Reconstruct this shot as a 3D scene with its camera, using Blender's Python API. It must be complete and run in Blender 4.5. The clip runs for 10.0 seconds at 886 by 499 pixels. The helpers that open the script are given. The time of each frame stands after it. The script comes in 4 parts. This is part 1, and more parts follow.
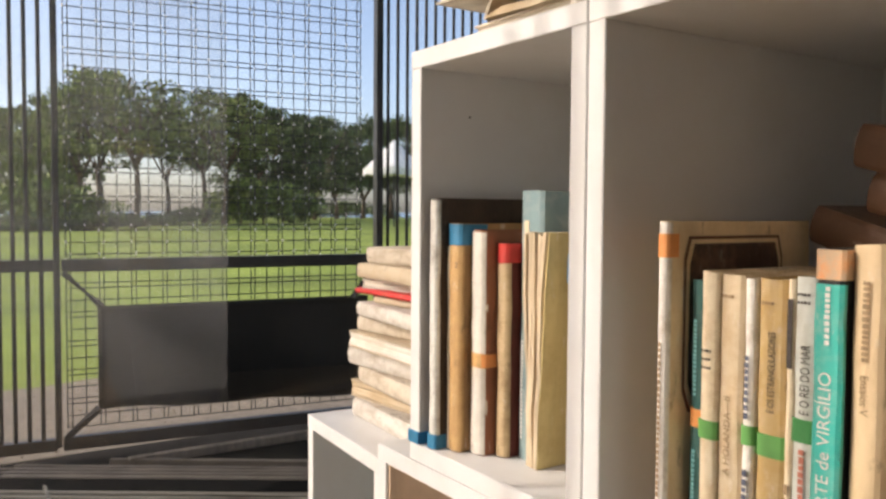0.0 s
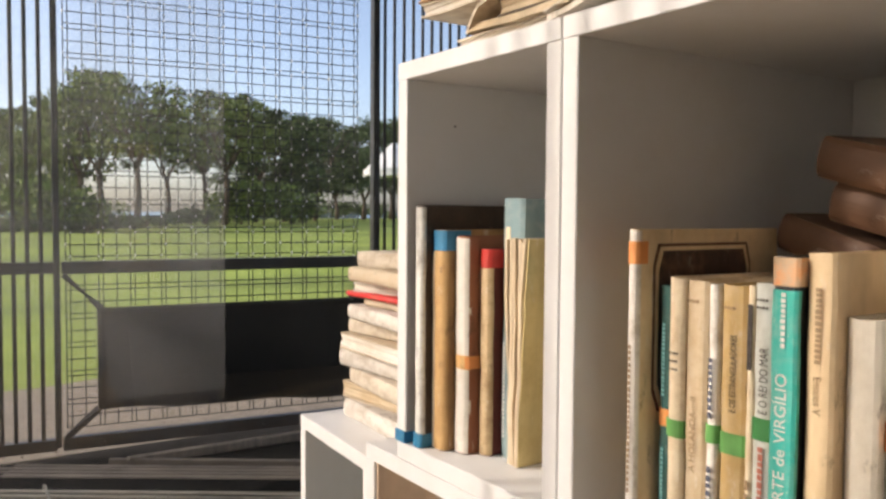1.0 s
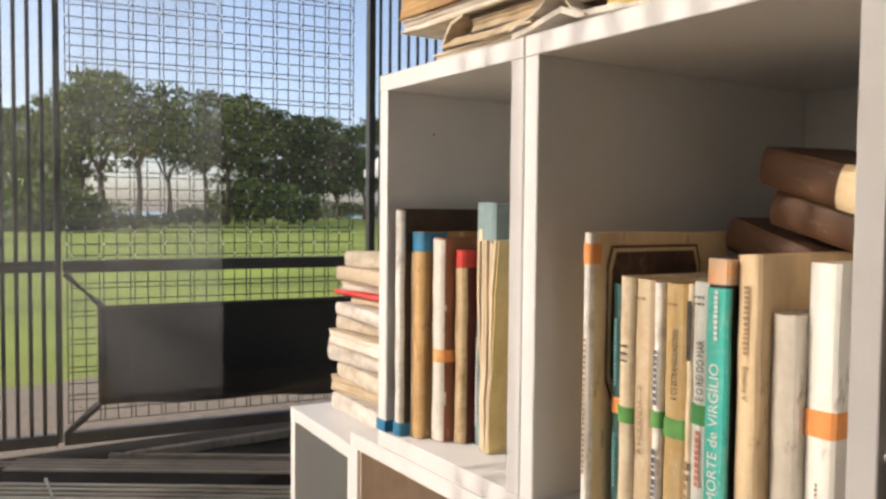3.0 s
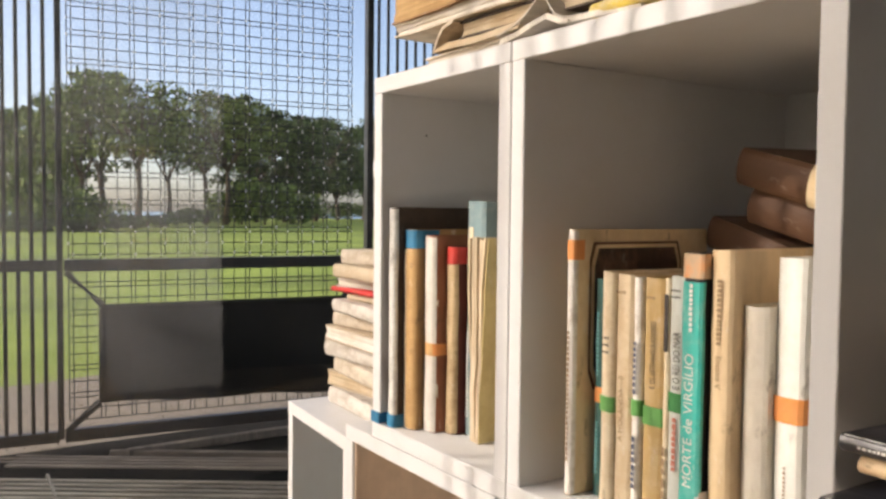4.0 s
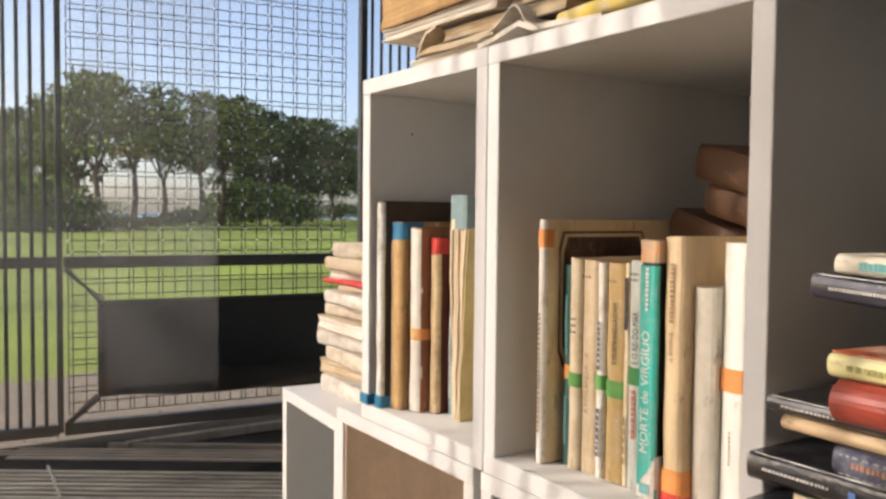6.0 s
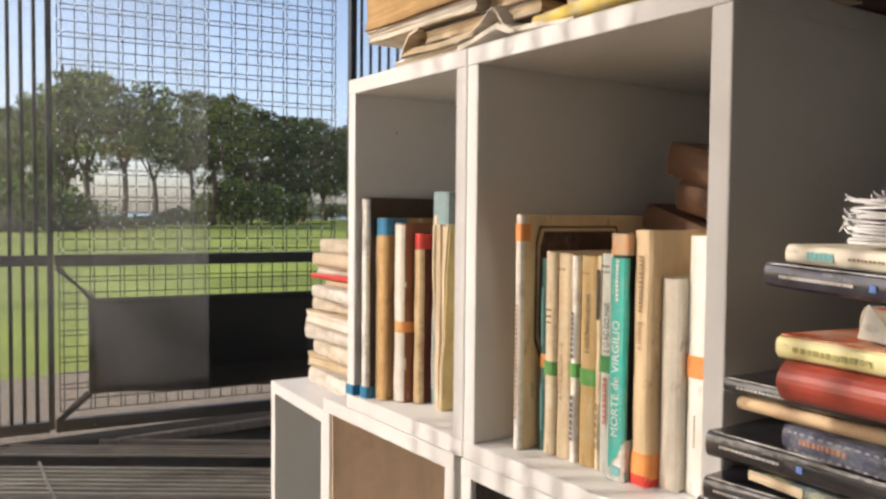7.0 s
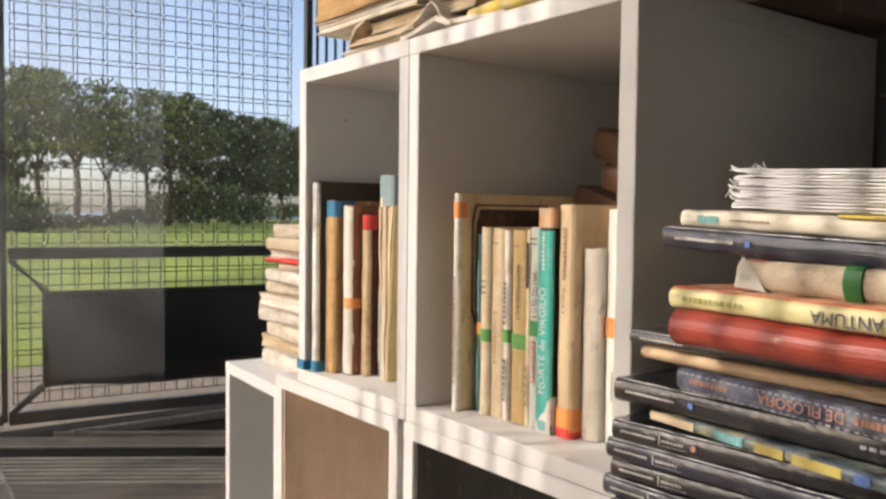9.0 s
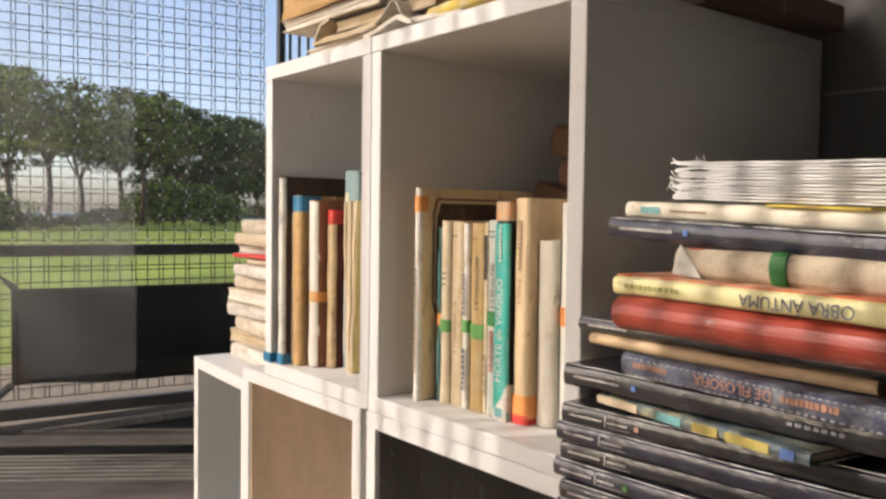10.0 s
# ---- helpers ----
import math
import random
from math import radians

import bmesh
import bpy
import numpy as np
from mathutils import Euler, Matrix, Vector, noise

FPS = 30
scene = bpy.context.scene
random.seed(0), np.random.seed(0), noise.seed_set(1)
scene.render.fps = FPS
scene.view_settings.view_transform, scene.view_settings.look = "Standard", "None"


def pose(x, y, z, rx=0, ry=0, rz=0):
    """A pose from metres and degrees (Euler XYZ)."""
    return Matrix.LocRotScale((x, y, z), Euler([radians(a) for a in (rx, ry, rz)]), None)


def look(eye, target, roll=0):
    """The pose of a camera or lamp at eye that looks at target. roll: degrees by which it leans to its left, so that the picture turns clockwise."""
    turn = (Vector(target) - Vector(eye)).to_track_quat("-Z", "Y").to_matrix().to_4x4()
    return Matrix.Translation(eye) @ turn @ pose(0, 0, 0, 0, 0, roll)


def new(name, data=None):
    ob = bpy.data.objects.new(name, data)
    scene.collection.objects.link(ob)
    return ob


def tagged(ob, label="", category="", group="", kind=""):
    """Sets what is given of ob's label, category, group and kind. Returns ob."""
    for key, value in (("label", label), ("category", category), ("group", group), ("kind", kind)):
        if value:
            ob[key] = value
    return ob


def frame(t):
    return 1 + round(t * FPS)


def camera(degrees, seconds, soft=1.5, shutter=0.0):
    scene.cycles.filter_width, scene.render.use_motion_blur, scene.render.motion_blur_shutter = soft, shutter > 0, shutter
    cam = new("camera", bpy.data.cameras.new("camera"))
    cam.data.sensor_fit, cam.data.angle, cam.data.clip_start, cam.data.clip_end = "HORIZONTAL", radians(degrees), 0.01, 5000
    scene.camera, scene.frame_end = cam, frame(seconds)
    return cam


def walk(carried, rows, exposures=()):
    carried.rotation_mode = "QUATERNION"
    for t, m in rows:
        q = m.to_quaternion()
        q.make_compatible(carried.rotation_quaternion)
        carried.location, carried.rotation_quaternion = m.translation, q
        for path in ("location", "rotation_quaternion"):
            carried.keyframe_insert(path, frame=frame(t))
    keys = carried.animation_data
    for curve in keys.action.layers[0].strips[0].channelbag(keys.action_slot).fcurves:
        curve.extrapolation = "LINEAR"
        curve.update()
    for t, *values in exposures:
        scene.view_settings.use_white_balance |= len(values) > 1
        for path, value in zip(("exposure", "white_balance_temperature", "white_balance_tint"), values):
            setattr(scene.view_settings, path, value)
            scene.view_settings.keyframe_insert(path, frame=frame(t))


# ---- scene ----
PATH = [
    (0, (0.445, -0.432, 0.238), (-1.227, 0.662, 0.144), 0.4),
    (0.5, (0.461, -0.433, 0.241), (-1.211, 0.66, 0.148), 0.4),
    (1, (0.477, -0.434, 0.244), (-1.195, 0.658, 0.152), 0.4),
    (1.5, (0.493, -0.435, 0.246), (-1.181, 0.656, 0.154), 0.4),
    (2, (0.507, -0.437, 0.248), (-1.167, 0.653, 0.155), 0.4),
    (2.5, (0.522, -0.44, 0.248), (-1.152, 0.65, 0.155), 0.5),
    (4, (0.568, -0.453, 0.245), (-1.106, 0.638, 0.155), 0.6),
    (4.5, (0.581, -0.458, 0.244), (-1.092, 0.634, 0.154), 0.6),
    (5, (0.596, -0.462, 0.242), (-1.076, 0.631, 0.153), 0.6),
    (6.5, (0.643, -0.48, 0.234), (-1.021, 0.626, 0.146), 0.6),
    (7, (0.659, -0.483, 0.232), (-0.998, 0.633, 0.144), 0.6),
    (7.5, (0.676, -0.489, 0.228), (-0.972, 0.642, 0.141), 0.6),
    (8, (0.691, -0.494, 0.222), (-0.942, 0.658, 0.135), 0.7),
    (8.5, (0.706, -0.498, 0.214), (-0.91, 0.677, 0.129), 0.7),
    (9, (0.721, -0.504, 0.209), (-0.879, 0.693, 0.124), 0.7),
    (9.5, (0.735, -0.506, 0.205), (-0.849, 0.713, 0.121), 0.8),
    (10, (0.749, -0.504, 0.202), (-0.817, 0.738, 0.119), 0.8),
]
cam = camera(56.7, 10.0, soft=2.7)
walk(cam, [(t, look(e, g, r)) for t, e, g, r in PATH], [(0, 1.22, 7080, 12), (10, 1.22, 7080, 12)])

# ---- world and light ----
SUN_EL, SUN_A = radians(31.0), 0.58
sun_dir = Vector((-SUN_A, -1.0, 0)).normalized() * math.cos(SUN_EL) + Vector((0, 0, math.sin(SUN_EL)))
world = bpy.data.worlds.new("sky")
world.use_nodes = True
scene.world = world
wn, wl = world.node_tree.nodes, world.node_tree.links
sky = wn.new("ShaderNodeTexSky")
sky.sky_type, sky.sun_disc = "NISHITA", False
sky.sun_elevation = SUN_EL
sky.sun_rotation = math.atan2(sun_dir.x, sun_dir.y)
sky.air_density, sky.dust_density, sky.ozone_density = 0.62, 2.4, 1.1
wl.new(sky.outputs[0], wn["Background"].inputs[0])
wn["Background"].inputs[1].default_value = 0.147
sun = new("sun", bpy.data.lights.new("sun", "SUN"))
sun.data.energy, sun.data.angle, sun.data.color = 0.93, radians(0.45), (1.0, 0.955, 0.90)
sun.matrix_world = look(sun_dir * 20, (0, 0, 0))


# ---- materials ----
def mat(name, color, rough=0.6, var=0.15, scale=30.0, bump=0.2, bscale=200.0, metal=0.0, stretch=(1, 1, 1), stain=None, stain_amt=0.0,
        stain_scale=12.0, spec=0.4, per=0.0, coat=0.0, rub=0.0):
    m = bpy.data.materials.new(name)
    m.use_nodes = True
    n, l = m.node_tree.nodes, m.node_tree.links
    b = n["Principled BSDF"]
    b.inputs["Roughness"].default_value, b.inputs["Metallic"].default_value = rough, metal
    b.inputs["Specular IOR Level"].default_value = spec
    b.inputs["Coat Weight"].default_value = coat
    tc, mp = n.new("ShaderNodeTexCoord"), n.new("ShaderNodeMapping")
    mp.inputs["Scale"].default_value = stretch
    l.new(tc.outputs["Object"], mp.inputs["Vector"])
    n1 = n.new("ShaderNodeTexNoise")
    n1.inputs["Scale"].default_value, n1.inputs["Detail"].default_value = scale, 6
    l.new(mp.outputs[0], n1.inputs["Vector"])
    ramp = n.new("ShaderNodeValToRGB")
    c0 = [max(0.0, c * (1 - var)) for c in color]
    c1 = [min(1.0, c * (1 + var)) for c in color]
    ramp.color_ramp.elements[0].position, ramp.color_ramp.elements[1].position = 0.3, 0.7
    ramp.color_ramp.elements[0].color, ramp.color_ramp.elements[1].color = (*c0, 1), (*c1, 1)
    l.new(n1.outputs["Fac"], ramp.inputs[0])
    out = ramp.outputs[0]
    if stain is not None:
        n3 = n.new("ShaderNodeTexNoise")
        n3.inputs["Scale"].default_value, n3.inputs["Detail"].default_value = stain_scale, 8
        n3.inputs["Roughness"].default_value = 0.7
        l.new(tc.outputs["Object"], n3.inputs["Vector"])
        r3 = n.new("ShaderNodeValToRGB")
        r3.color_ramp.elements[0].position, r3.color_ramp.elements[1].position = 0.46, 0.68
        l.new(n3.outputs["Fac"], r3.inputs[0])
        mul = n.new("ShaderNodeMath")
        mul.operation, mul.inputs[1].default_value = "MULTIPLY", stain_amt
        l.new(r3.outputs[0], mul.inputs[0])
        mx = n.new("ShaderNodeMix")
        mx.data_type = "RGBA"
        l.new(mul.outputs[0], mx.inputs["Factor"])
        l.new(out, mx.inputs[6])
        mx.inputs[7].default_value = (*stain, 1)
        out = mx.outputs[2]
    if per:
        oi, hs, mr = n.new("ShaderNodeObjectInfo"), n.new("ShaderNodeHueSaturation"), n.new("ShaderNodeMapRange")
        mr.inputs["To Min"].default_value, mr.inputs["To Max"].default_value = 1 - per, 1 + per
        l.new(oi.outputs["Random"], mr.inputs["Value"])
        l.new(mr.outputs[0], hs.inputs["Value"])
        l.new(out, hs.inputs["Color"])
        out = hs.outputs[0]
    for amt, sc, tone, lo in ((rub * 0.7 * min(1.0, 0.25 + 2 * max(color)), 75.0, (0.78, 0.72, 0.62), 0.60), (rub * 0.9, 38.0, (0.10, 0.065, 0.035), 0.62)):
        if rub:         # rubbed pale flecks, then dark specks of dirt
            n4, r4, m4, x4 = n.new("ShaderNodeTexNoise"), n.new("ShaderNodeMapRange"), n.new("ShaderNodeMapping"), n.new("ShaderNodeMix")
            m4.inputs["Scale"].default_value, m4.inputs["Location"].default_value = (1, 1, 0.35), (sc, 0, 0)
            n4.inputs["Scale"].default_value, n4.inputs["Detail"].default_value, n4.inputs["Roughness"].default_value = sc, 8, 0.72
            l.new(tc.outputs["Object"], m4.inputs["Vector"])
            l.new(m4.outputs[0], n4.inputs["Vector"])
            r4.inputs["From Min"].default_value, r4.inputs["From Max"].default_value, r4.inputs["To Max"].default_value = lo, lo + 0.07, amt
            l.new(n4.outputs["Fac"], r4.inputs["Value"])
            x4.data_type = "RGBA"
            l.new(r4.outputs[0], x4.inputs["Factor"])
            l.new(out, x4.inputs[6])
            x4.inputs[7].default_value = (*tone, 1)
            out = x4.outputs[2]
    l.new(out, b.inputs["Base Color"])
    if bump:
        n2, bp = n.new("ShaderNodeTexNoise"), n.new("ShaderNodeBump")
        n2.inputs["Scale"].default_value, n2.inputs["Detail"].default_value = bscale, 4
        l.new(mp.outputs[0], n2.inputs["Vector"])
        bp.inputs["Strength"].default_value, bp.inputs["Distance"].default_value = bump, 0.002
        l.new(n2.outputs["Fac"], bp.inputs["Height"])
        l.new(bp.outputs[0], b.inputs["Normal"])
    return m


PAGE_STRETCH = (90, 3, 3)
M = {
    "white": mat("white_laminate", (0.715, 0.71, 0.70), 0.42, 0.04, 5, 0.05, 300, stain=(0.6, 0.56, 0.5), stain_amt=0.3, stain_scale=9),
    "black": mat("black_steel", (0.022, 0.026, 0.03), 0.45, 0.3, 30, 0.25, 250, 0.2, stain=(0.09, 0.05, 0.03), stain_amt=0.25, stain_scale=9),
    "wire": mat("crimped_wire", (0.016, 0.018, 0.021), 0.6, 0.4, 80, 0.3, 300, 0.0, spec=0.25),
    "crimp": mat("glint_metal", (0.9, 0.88, 0.85), 0.34, 0.2, 200, 0.1, 300, 0.95),
    "tarp": mat("black_tarpaulin", (0.022, 0.023, 0.022), 0.75, 0.3, 4, 0.35, 25, spec=0.25),
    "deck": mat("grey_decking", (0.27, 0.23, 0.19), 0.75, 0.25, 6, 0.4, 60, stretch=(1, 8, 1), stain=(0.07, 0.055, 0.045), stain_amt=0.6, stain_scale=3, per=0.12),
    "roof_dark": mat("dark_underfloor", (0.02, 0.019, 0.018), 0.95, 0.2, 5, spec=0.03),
    "rib": mat("pale_deck_ribs", (0.46, 0.42, 0.34), 0.7, 0.25, 6, 0.4, 60, stretch=(1, 8, 1), stain=(0.2, 0.17, 0.12), stain_amt=0.5, stain_scale=5, per=0.12),
    # paler decking for boards out of view, added to reflect warm fill
    "deck_bounce": mat("bounce_decking", (0.56, 0.43, 0.29), 0.75, 0.2, 6, 0.4, 60, stretch=(1, 8, 1), stain=(0.32, 0.24, 0.16), stain_amt=0.5, stain_scale=3, per=0.1),
    "joint": mat("deck_joint", (0.4, 0.37, 0.31), 0.7, 0.2, 40),
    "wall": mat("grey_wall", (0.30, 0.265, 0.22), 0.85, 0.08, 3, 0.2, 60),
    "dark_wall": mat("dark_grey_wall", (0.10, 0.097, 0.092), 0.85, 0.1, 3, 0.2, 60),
    "roof": mat("pale_roof", (0.72, 0.69, 0.63), 0.85, 0.1, 3, 0.2, 60),
    "pages": mat("aged_pages", (0.60, 0.49, 0.34), 0.9, 0.22, 4, 0.5, 5, stretch=PAGE_STRETCH, stain=(0.38, 0.24, 0.11), stain_amt=0.55, stain_scale=10),
    "pages_white": mat("pale_pages", (0.74, 0.69, 0.61), 0.9, 0.16, 4, 0.5, 5, stretch=PAGE_STRETCH, stain=(0.5, 0.38, 0.24), stain_amt=0.5, stain_scale=9),
    "pages_gold": mat("golden_pages", (0.56, 0.36, 0.16), 0.9, 0.2, 4, 0.5, 5, stretch=PAGE_STRETCH, stain=(0.3, 0.17, 0.07), stain_amt=0.6, stain_scale=9),
    "paper": mat("white_paper", (0.78, 0.77, 0.77), 0.9, 0.1, 5, 0.4, 8, stretch=(1, 1, 1)),
    "blue_tape": mat("blue_tape", (0.03, 0.20, 0.36), 0.45, 0.2, 60),
    "orange_tape": mat("orange_tape", (0.78, 0.30, 0.09), 0.5, 0.12, 60, stain=(0.6, 0.4, 0.2), stain_amt=0.3),
    "faded_tape": mat("faded_orange_tape", (0.62, 0.44, 0.28), 0.55, 0.15, 60, stain=(0.80, 0.34, 0.13), stain_amt=1.0, stain_scale=60),
    "red_tape": mat("red_tape", (0.62, 0.05, 0.04), 0.5, 0.15, 60),
    "green_tape": mat("green_tape", (0.13, 0.36, 0.10), 0.5, 0.15, 60),
    "dark_green_tape": mat("dark_green_tape", (0.03, 0.17, 0.045), 0.5, 0.15, 60),
    "ink": mat("black_ink", (0.05, 0.04, 0.035), 0.7, 0.4, 300, 0),
    "ink_brown": mat("brown_ink", (0.30, 0.20, 0.11), 0.7, 0.3, 300, 0),
    "ink_red": mat("red_ink", (0.38, 0.13, 0.09), 0.7, 0.3, 300, 0),
    "ink_white": mat("white_ink", (0.72, 0.70, 0.66), 0.6, 0.15, 300, 0),
    "ink_grey": mat("grey_ink", (0.34, 0.34, 0.36), 0.6, 0.3, 300, 0),
    "ink_olive": mat("olive_ink", (0.40, 0.38, 0.14), 0.6, 0.3, 300, 0),
    "ink_slate": mat("slate_ink", (0.10, 0.11, 0.15), 0.6, 0.2, 300, 0),
    "ink_blue": mat("blue_ink", (0.12, 0.22, 0.52), 0.6, 0.15, 300, 0),
    "ink_orange": mat("orange_ink", (0.46, 0.24, 0.17), 0.6, 0.25, 300, 0),
    "ink_gold": mat("gold_ink", (0.52, 0.42, 0.12), 0.5, 0.3, 60, 0),
    "ink_teal": mat("teal_ink", (0.18, 0.42, 0.42), 0.6, 0.15, 300, 0),
}


def cloth(name, color, rough=0.7, stain=(0.25, 0.16, 0.08), amt=0.45, var=0.14, sc=18, **kw):
    """A worn book cover."""
    if name not in M:
        M[name] = mat(name, [c * (1.08 if max(color) > 0.2 else 0.9) for c in color], rough, var + 0.1, 26, 0.3, 160, stain=stain, stain_amt=min(1.0, amt * 1.25), stain_scale=sc * 1.6, stretch=(1, 1, 0.22), **{"rub": 0.6, **kw})
    return M[name]


# ---- helpers for meshes ----
def obj(name, bm, material, parent=None, smooth=False):
    me = bpy.data.meshes.new(name)
    bmesh.ops.recalc_face_normals(bm, faces=bm.faces)
    if smooth:
        for f in bm.faces:
            f.smooth = True
    bm.to_mesh(me)
    bm.free()
    me.materials.append(material)
    ob = new(name, me)
    ob.parent = parent
    return ob


def part(name, bm, material, parent, label="", smooth=False):
    ob = obj(name, bm, material, parent, smooth)
    if label:
        tagged(ob, label)
    return ob


def thing(name, label, category, m=None, group="", kind=""):
    ob = new(name)
    ob.empty_display_size = 0.02
    if m is not None:
        ob.matrix_world = m
    return tagged(ob, label, category, group, kind)


def box(bm, x0, x1, y0, y1, z0, z1, bevel=0.0, m=None):
    r = bmesh.ops.create_cube(bm, size=1.0, matrix=Matrix.LocRotScale(((x0 + x1) / 2, (y0 + y1) / 2, (z0 + z1) / 2), None, (x1 - x0, y1 - y0, z1 - z0)))
    vs = r["verts"]
    if bevel:
        es = list({e for v in vs for e in v.link_edges})
        r2 = bmesh.ops.bevel(bm, geom=es, offset=bevel, segments=1, affect="EDGES", profile=0.5)
        vs = list({v for f in r2["faces"] for v in f.verts} | {v for v in vs if v.is_valid})
    if m is not None:
        bmesh.ops.transform(bm, matrix=m, verts=vs)
    return vs


def boxed(*a, **k):
    bm = bmesh.new()
    box(bm, *a, **k)
    return bm


def tube(pts, r, seg=6, bm=None, radii=None):
    """A round bar along points."""
    bm = bm or bmesh.new()
    rings = []
    for i, p in enumerate(pts):
        p = Vector(p)
        d = (Vector(pts[min(i + 1, len(pts) - 1)]) - Vector(pts[max(i - 1, 0)])).normalized()
        u = d.orthogonal().normalized()
        if rings and abs(d.dot(Vector((0, 0, 1)))) < 0.9:
            u = d.cross(Vector((0, 0, 1))).normalized()
        v = d.cross(u)
        rr = radii[i] if radii else r
        rings.append([bm.verts.new(p + rr * (math.cos(2 * math.pi * k / seg) * u + math.sin(2 * math.pi * k / seg) * v)) for k in range(seg)])
    for a, b in zip(rings, rings[1:]):
        for k in range(seg):
            bm.faces.new((a[k], a[(k + 1) % seg], b[(k + 1) % seg], b[k]))
    bm.faces.new(rings[0])
    bm.faces.new(rings[-1])
    return bm


def on_cover(t):
    """The cover of a book, for what is printed or stuck on it; else the thing itself."""
    for c in t.children:
        if c.name.split(".")[0] == "cover":
            return c
    return t


def text_part(words, size, material, parent, m, name="lettering", squeeze=1.0, label=""):
    cu = bpy.data.curves.new(name, "FONT")
    cu.body, cu.size, cu.align_x, cu.align_y = words, size, "LEFT", "CENTER"
    cu.extrude, cu.resolution_u = 0.00008, 3
    tmp = bpy.data.objects.new(name, cu)
    me = bpy.data.meshes.new_from_object(tmp)
    bpy.data.objects.remove(tmp)
    me.materials.clear()
    me.materials.append(material)
    ob = new(name, me)
    ob.parent = on_cover(parent)
    ob.matrix_local = m @ Matrix.Diagonal((squeeze, 1, 1, 1))
    if label:
        tagged(ob, label)
    return ob


def bars_part(n, length, size, material, parent, m, name="lettering", seed=0, gap=0.35):
    """Small plain bars that stand in for unreadable words."""
    bm, rnd, x = bmesh.new(), random.Random(seed), 0.0
    for _ in range(n):
        w = length / n * rnd.uniform(0.7, 1.15)
        box(bm, x, x + w * (1 - gap), -size / 2, size / 2 * rnd.uniform(0.7, 1.0), 0, 0.0002)
        x += w
    ob = part(name, bm, material, on_cover(parent))
    ob.matrix_local = m
    return ob


# ---- setting: deck, walls, roof, ground, sea ----
FLOOR = -0.49
structure = dict(kind="structure")
SOUTH = -0.95
GROOVE = radians(56.7)


def build_floor():
    base = tagged(obj("floor", boxed(-2.25, 2.7, SOUTH - 0.06, 1.9, FLOOR - 0.06, FLOOR - 0.024), M["roof_dark"]), "grey-brown weathered grooved timber deck floor", "floor", **structure)
    c, s = math.cos(GROOVE), math.sin(GROOVE)

    def strip(o0, o1, low, top, material, x_from=-2.165):
        """A board along the grain; o0 and o1: its two edges measured square to the grain."""
        om = max(o0, o1)
        t0 = max((x_from + om * s) / c, (SOUTH - c * min(o0, o1)) / s)
        t1 = min((2.66 + s * min(o0, o1)) / c, (1.6 - c * om) / s)
        if t1 - t0 < 0.05:
            return
        bm = bmesh.new()
        box(bm, t0, t1, min(o0, o1), om, low, top, 0.002)
        ob = part("plank", bm, material, base)
        ob.matrix_world = Matrix.Translation((0, 0, FLOOR)) @ Matrix.Rotation(GROOVE, 4, "Z")
    for k in range(7):                      # raised ribs in front of the gate
        strip(1.253 + 0.0345 * k, 1.272 + 0.0345 * k, -0.005, 0.0, M["rib"], -1.99)
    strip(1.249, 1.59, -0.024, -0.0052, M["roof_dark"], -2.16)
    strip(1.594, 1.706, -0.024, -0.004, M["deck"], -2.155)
    for k in range(3):
        strip(1.618 + 0.03 * k, 1.636 + 0.03 * k, -0.0045, -0.0015, M["deck"], -2.15)
    strip(1.752, 1.772, -0.024, -0.003, M["deck"], -2.08)
    for k in range(26):                     # flat boards that carry the shelves; beyond the third, paled to bounce light
        strip(1.243 - 0.148 * k, 1.101 - 0.148 * k, -0.024, 0.0, M["deck"] if k < 3 else M["deck_bounce"])
    tagged(obj("trim", boxed(-2.05, -2.022, 0.1, 1.3, FLOOR - 0.024, FLOOR + 0.002, 0.002), M["deck"]), "worn timber strip along the gate", "trim", **structure)
    return base


def build_joint():
    bm = bmesh.new()
    for k in range(14):
        x = -1.90 + 0.0345 * k
        box(bm, x, x + 0.031, -0.146 - 0.0012 * k, -0.138 - 0.0012 * k, FLOOR - 0.006, FLOOR + 0.0025, 0.0005)
    tagged(obj("trim", bm, M["joint"]), "pale joint strip across the deck boards", "trim", **structure)


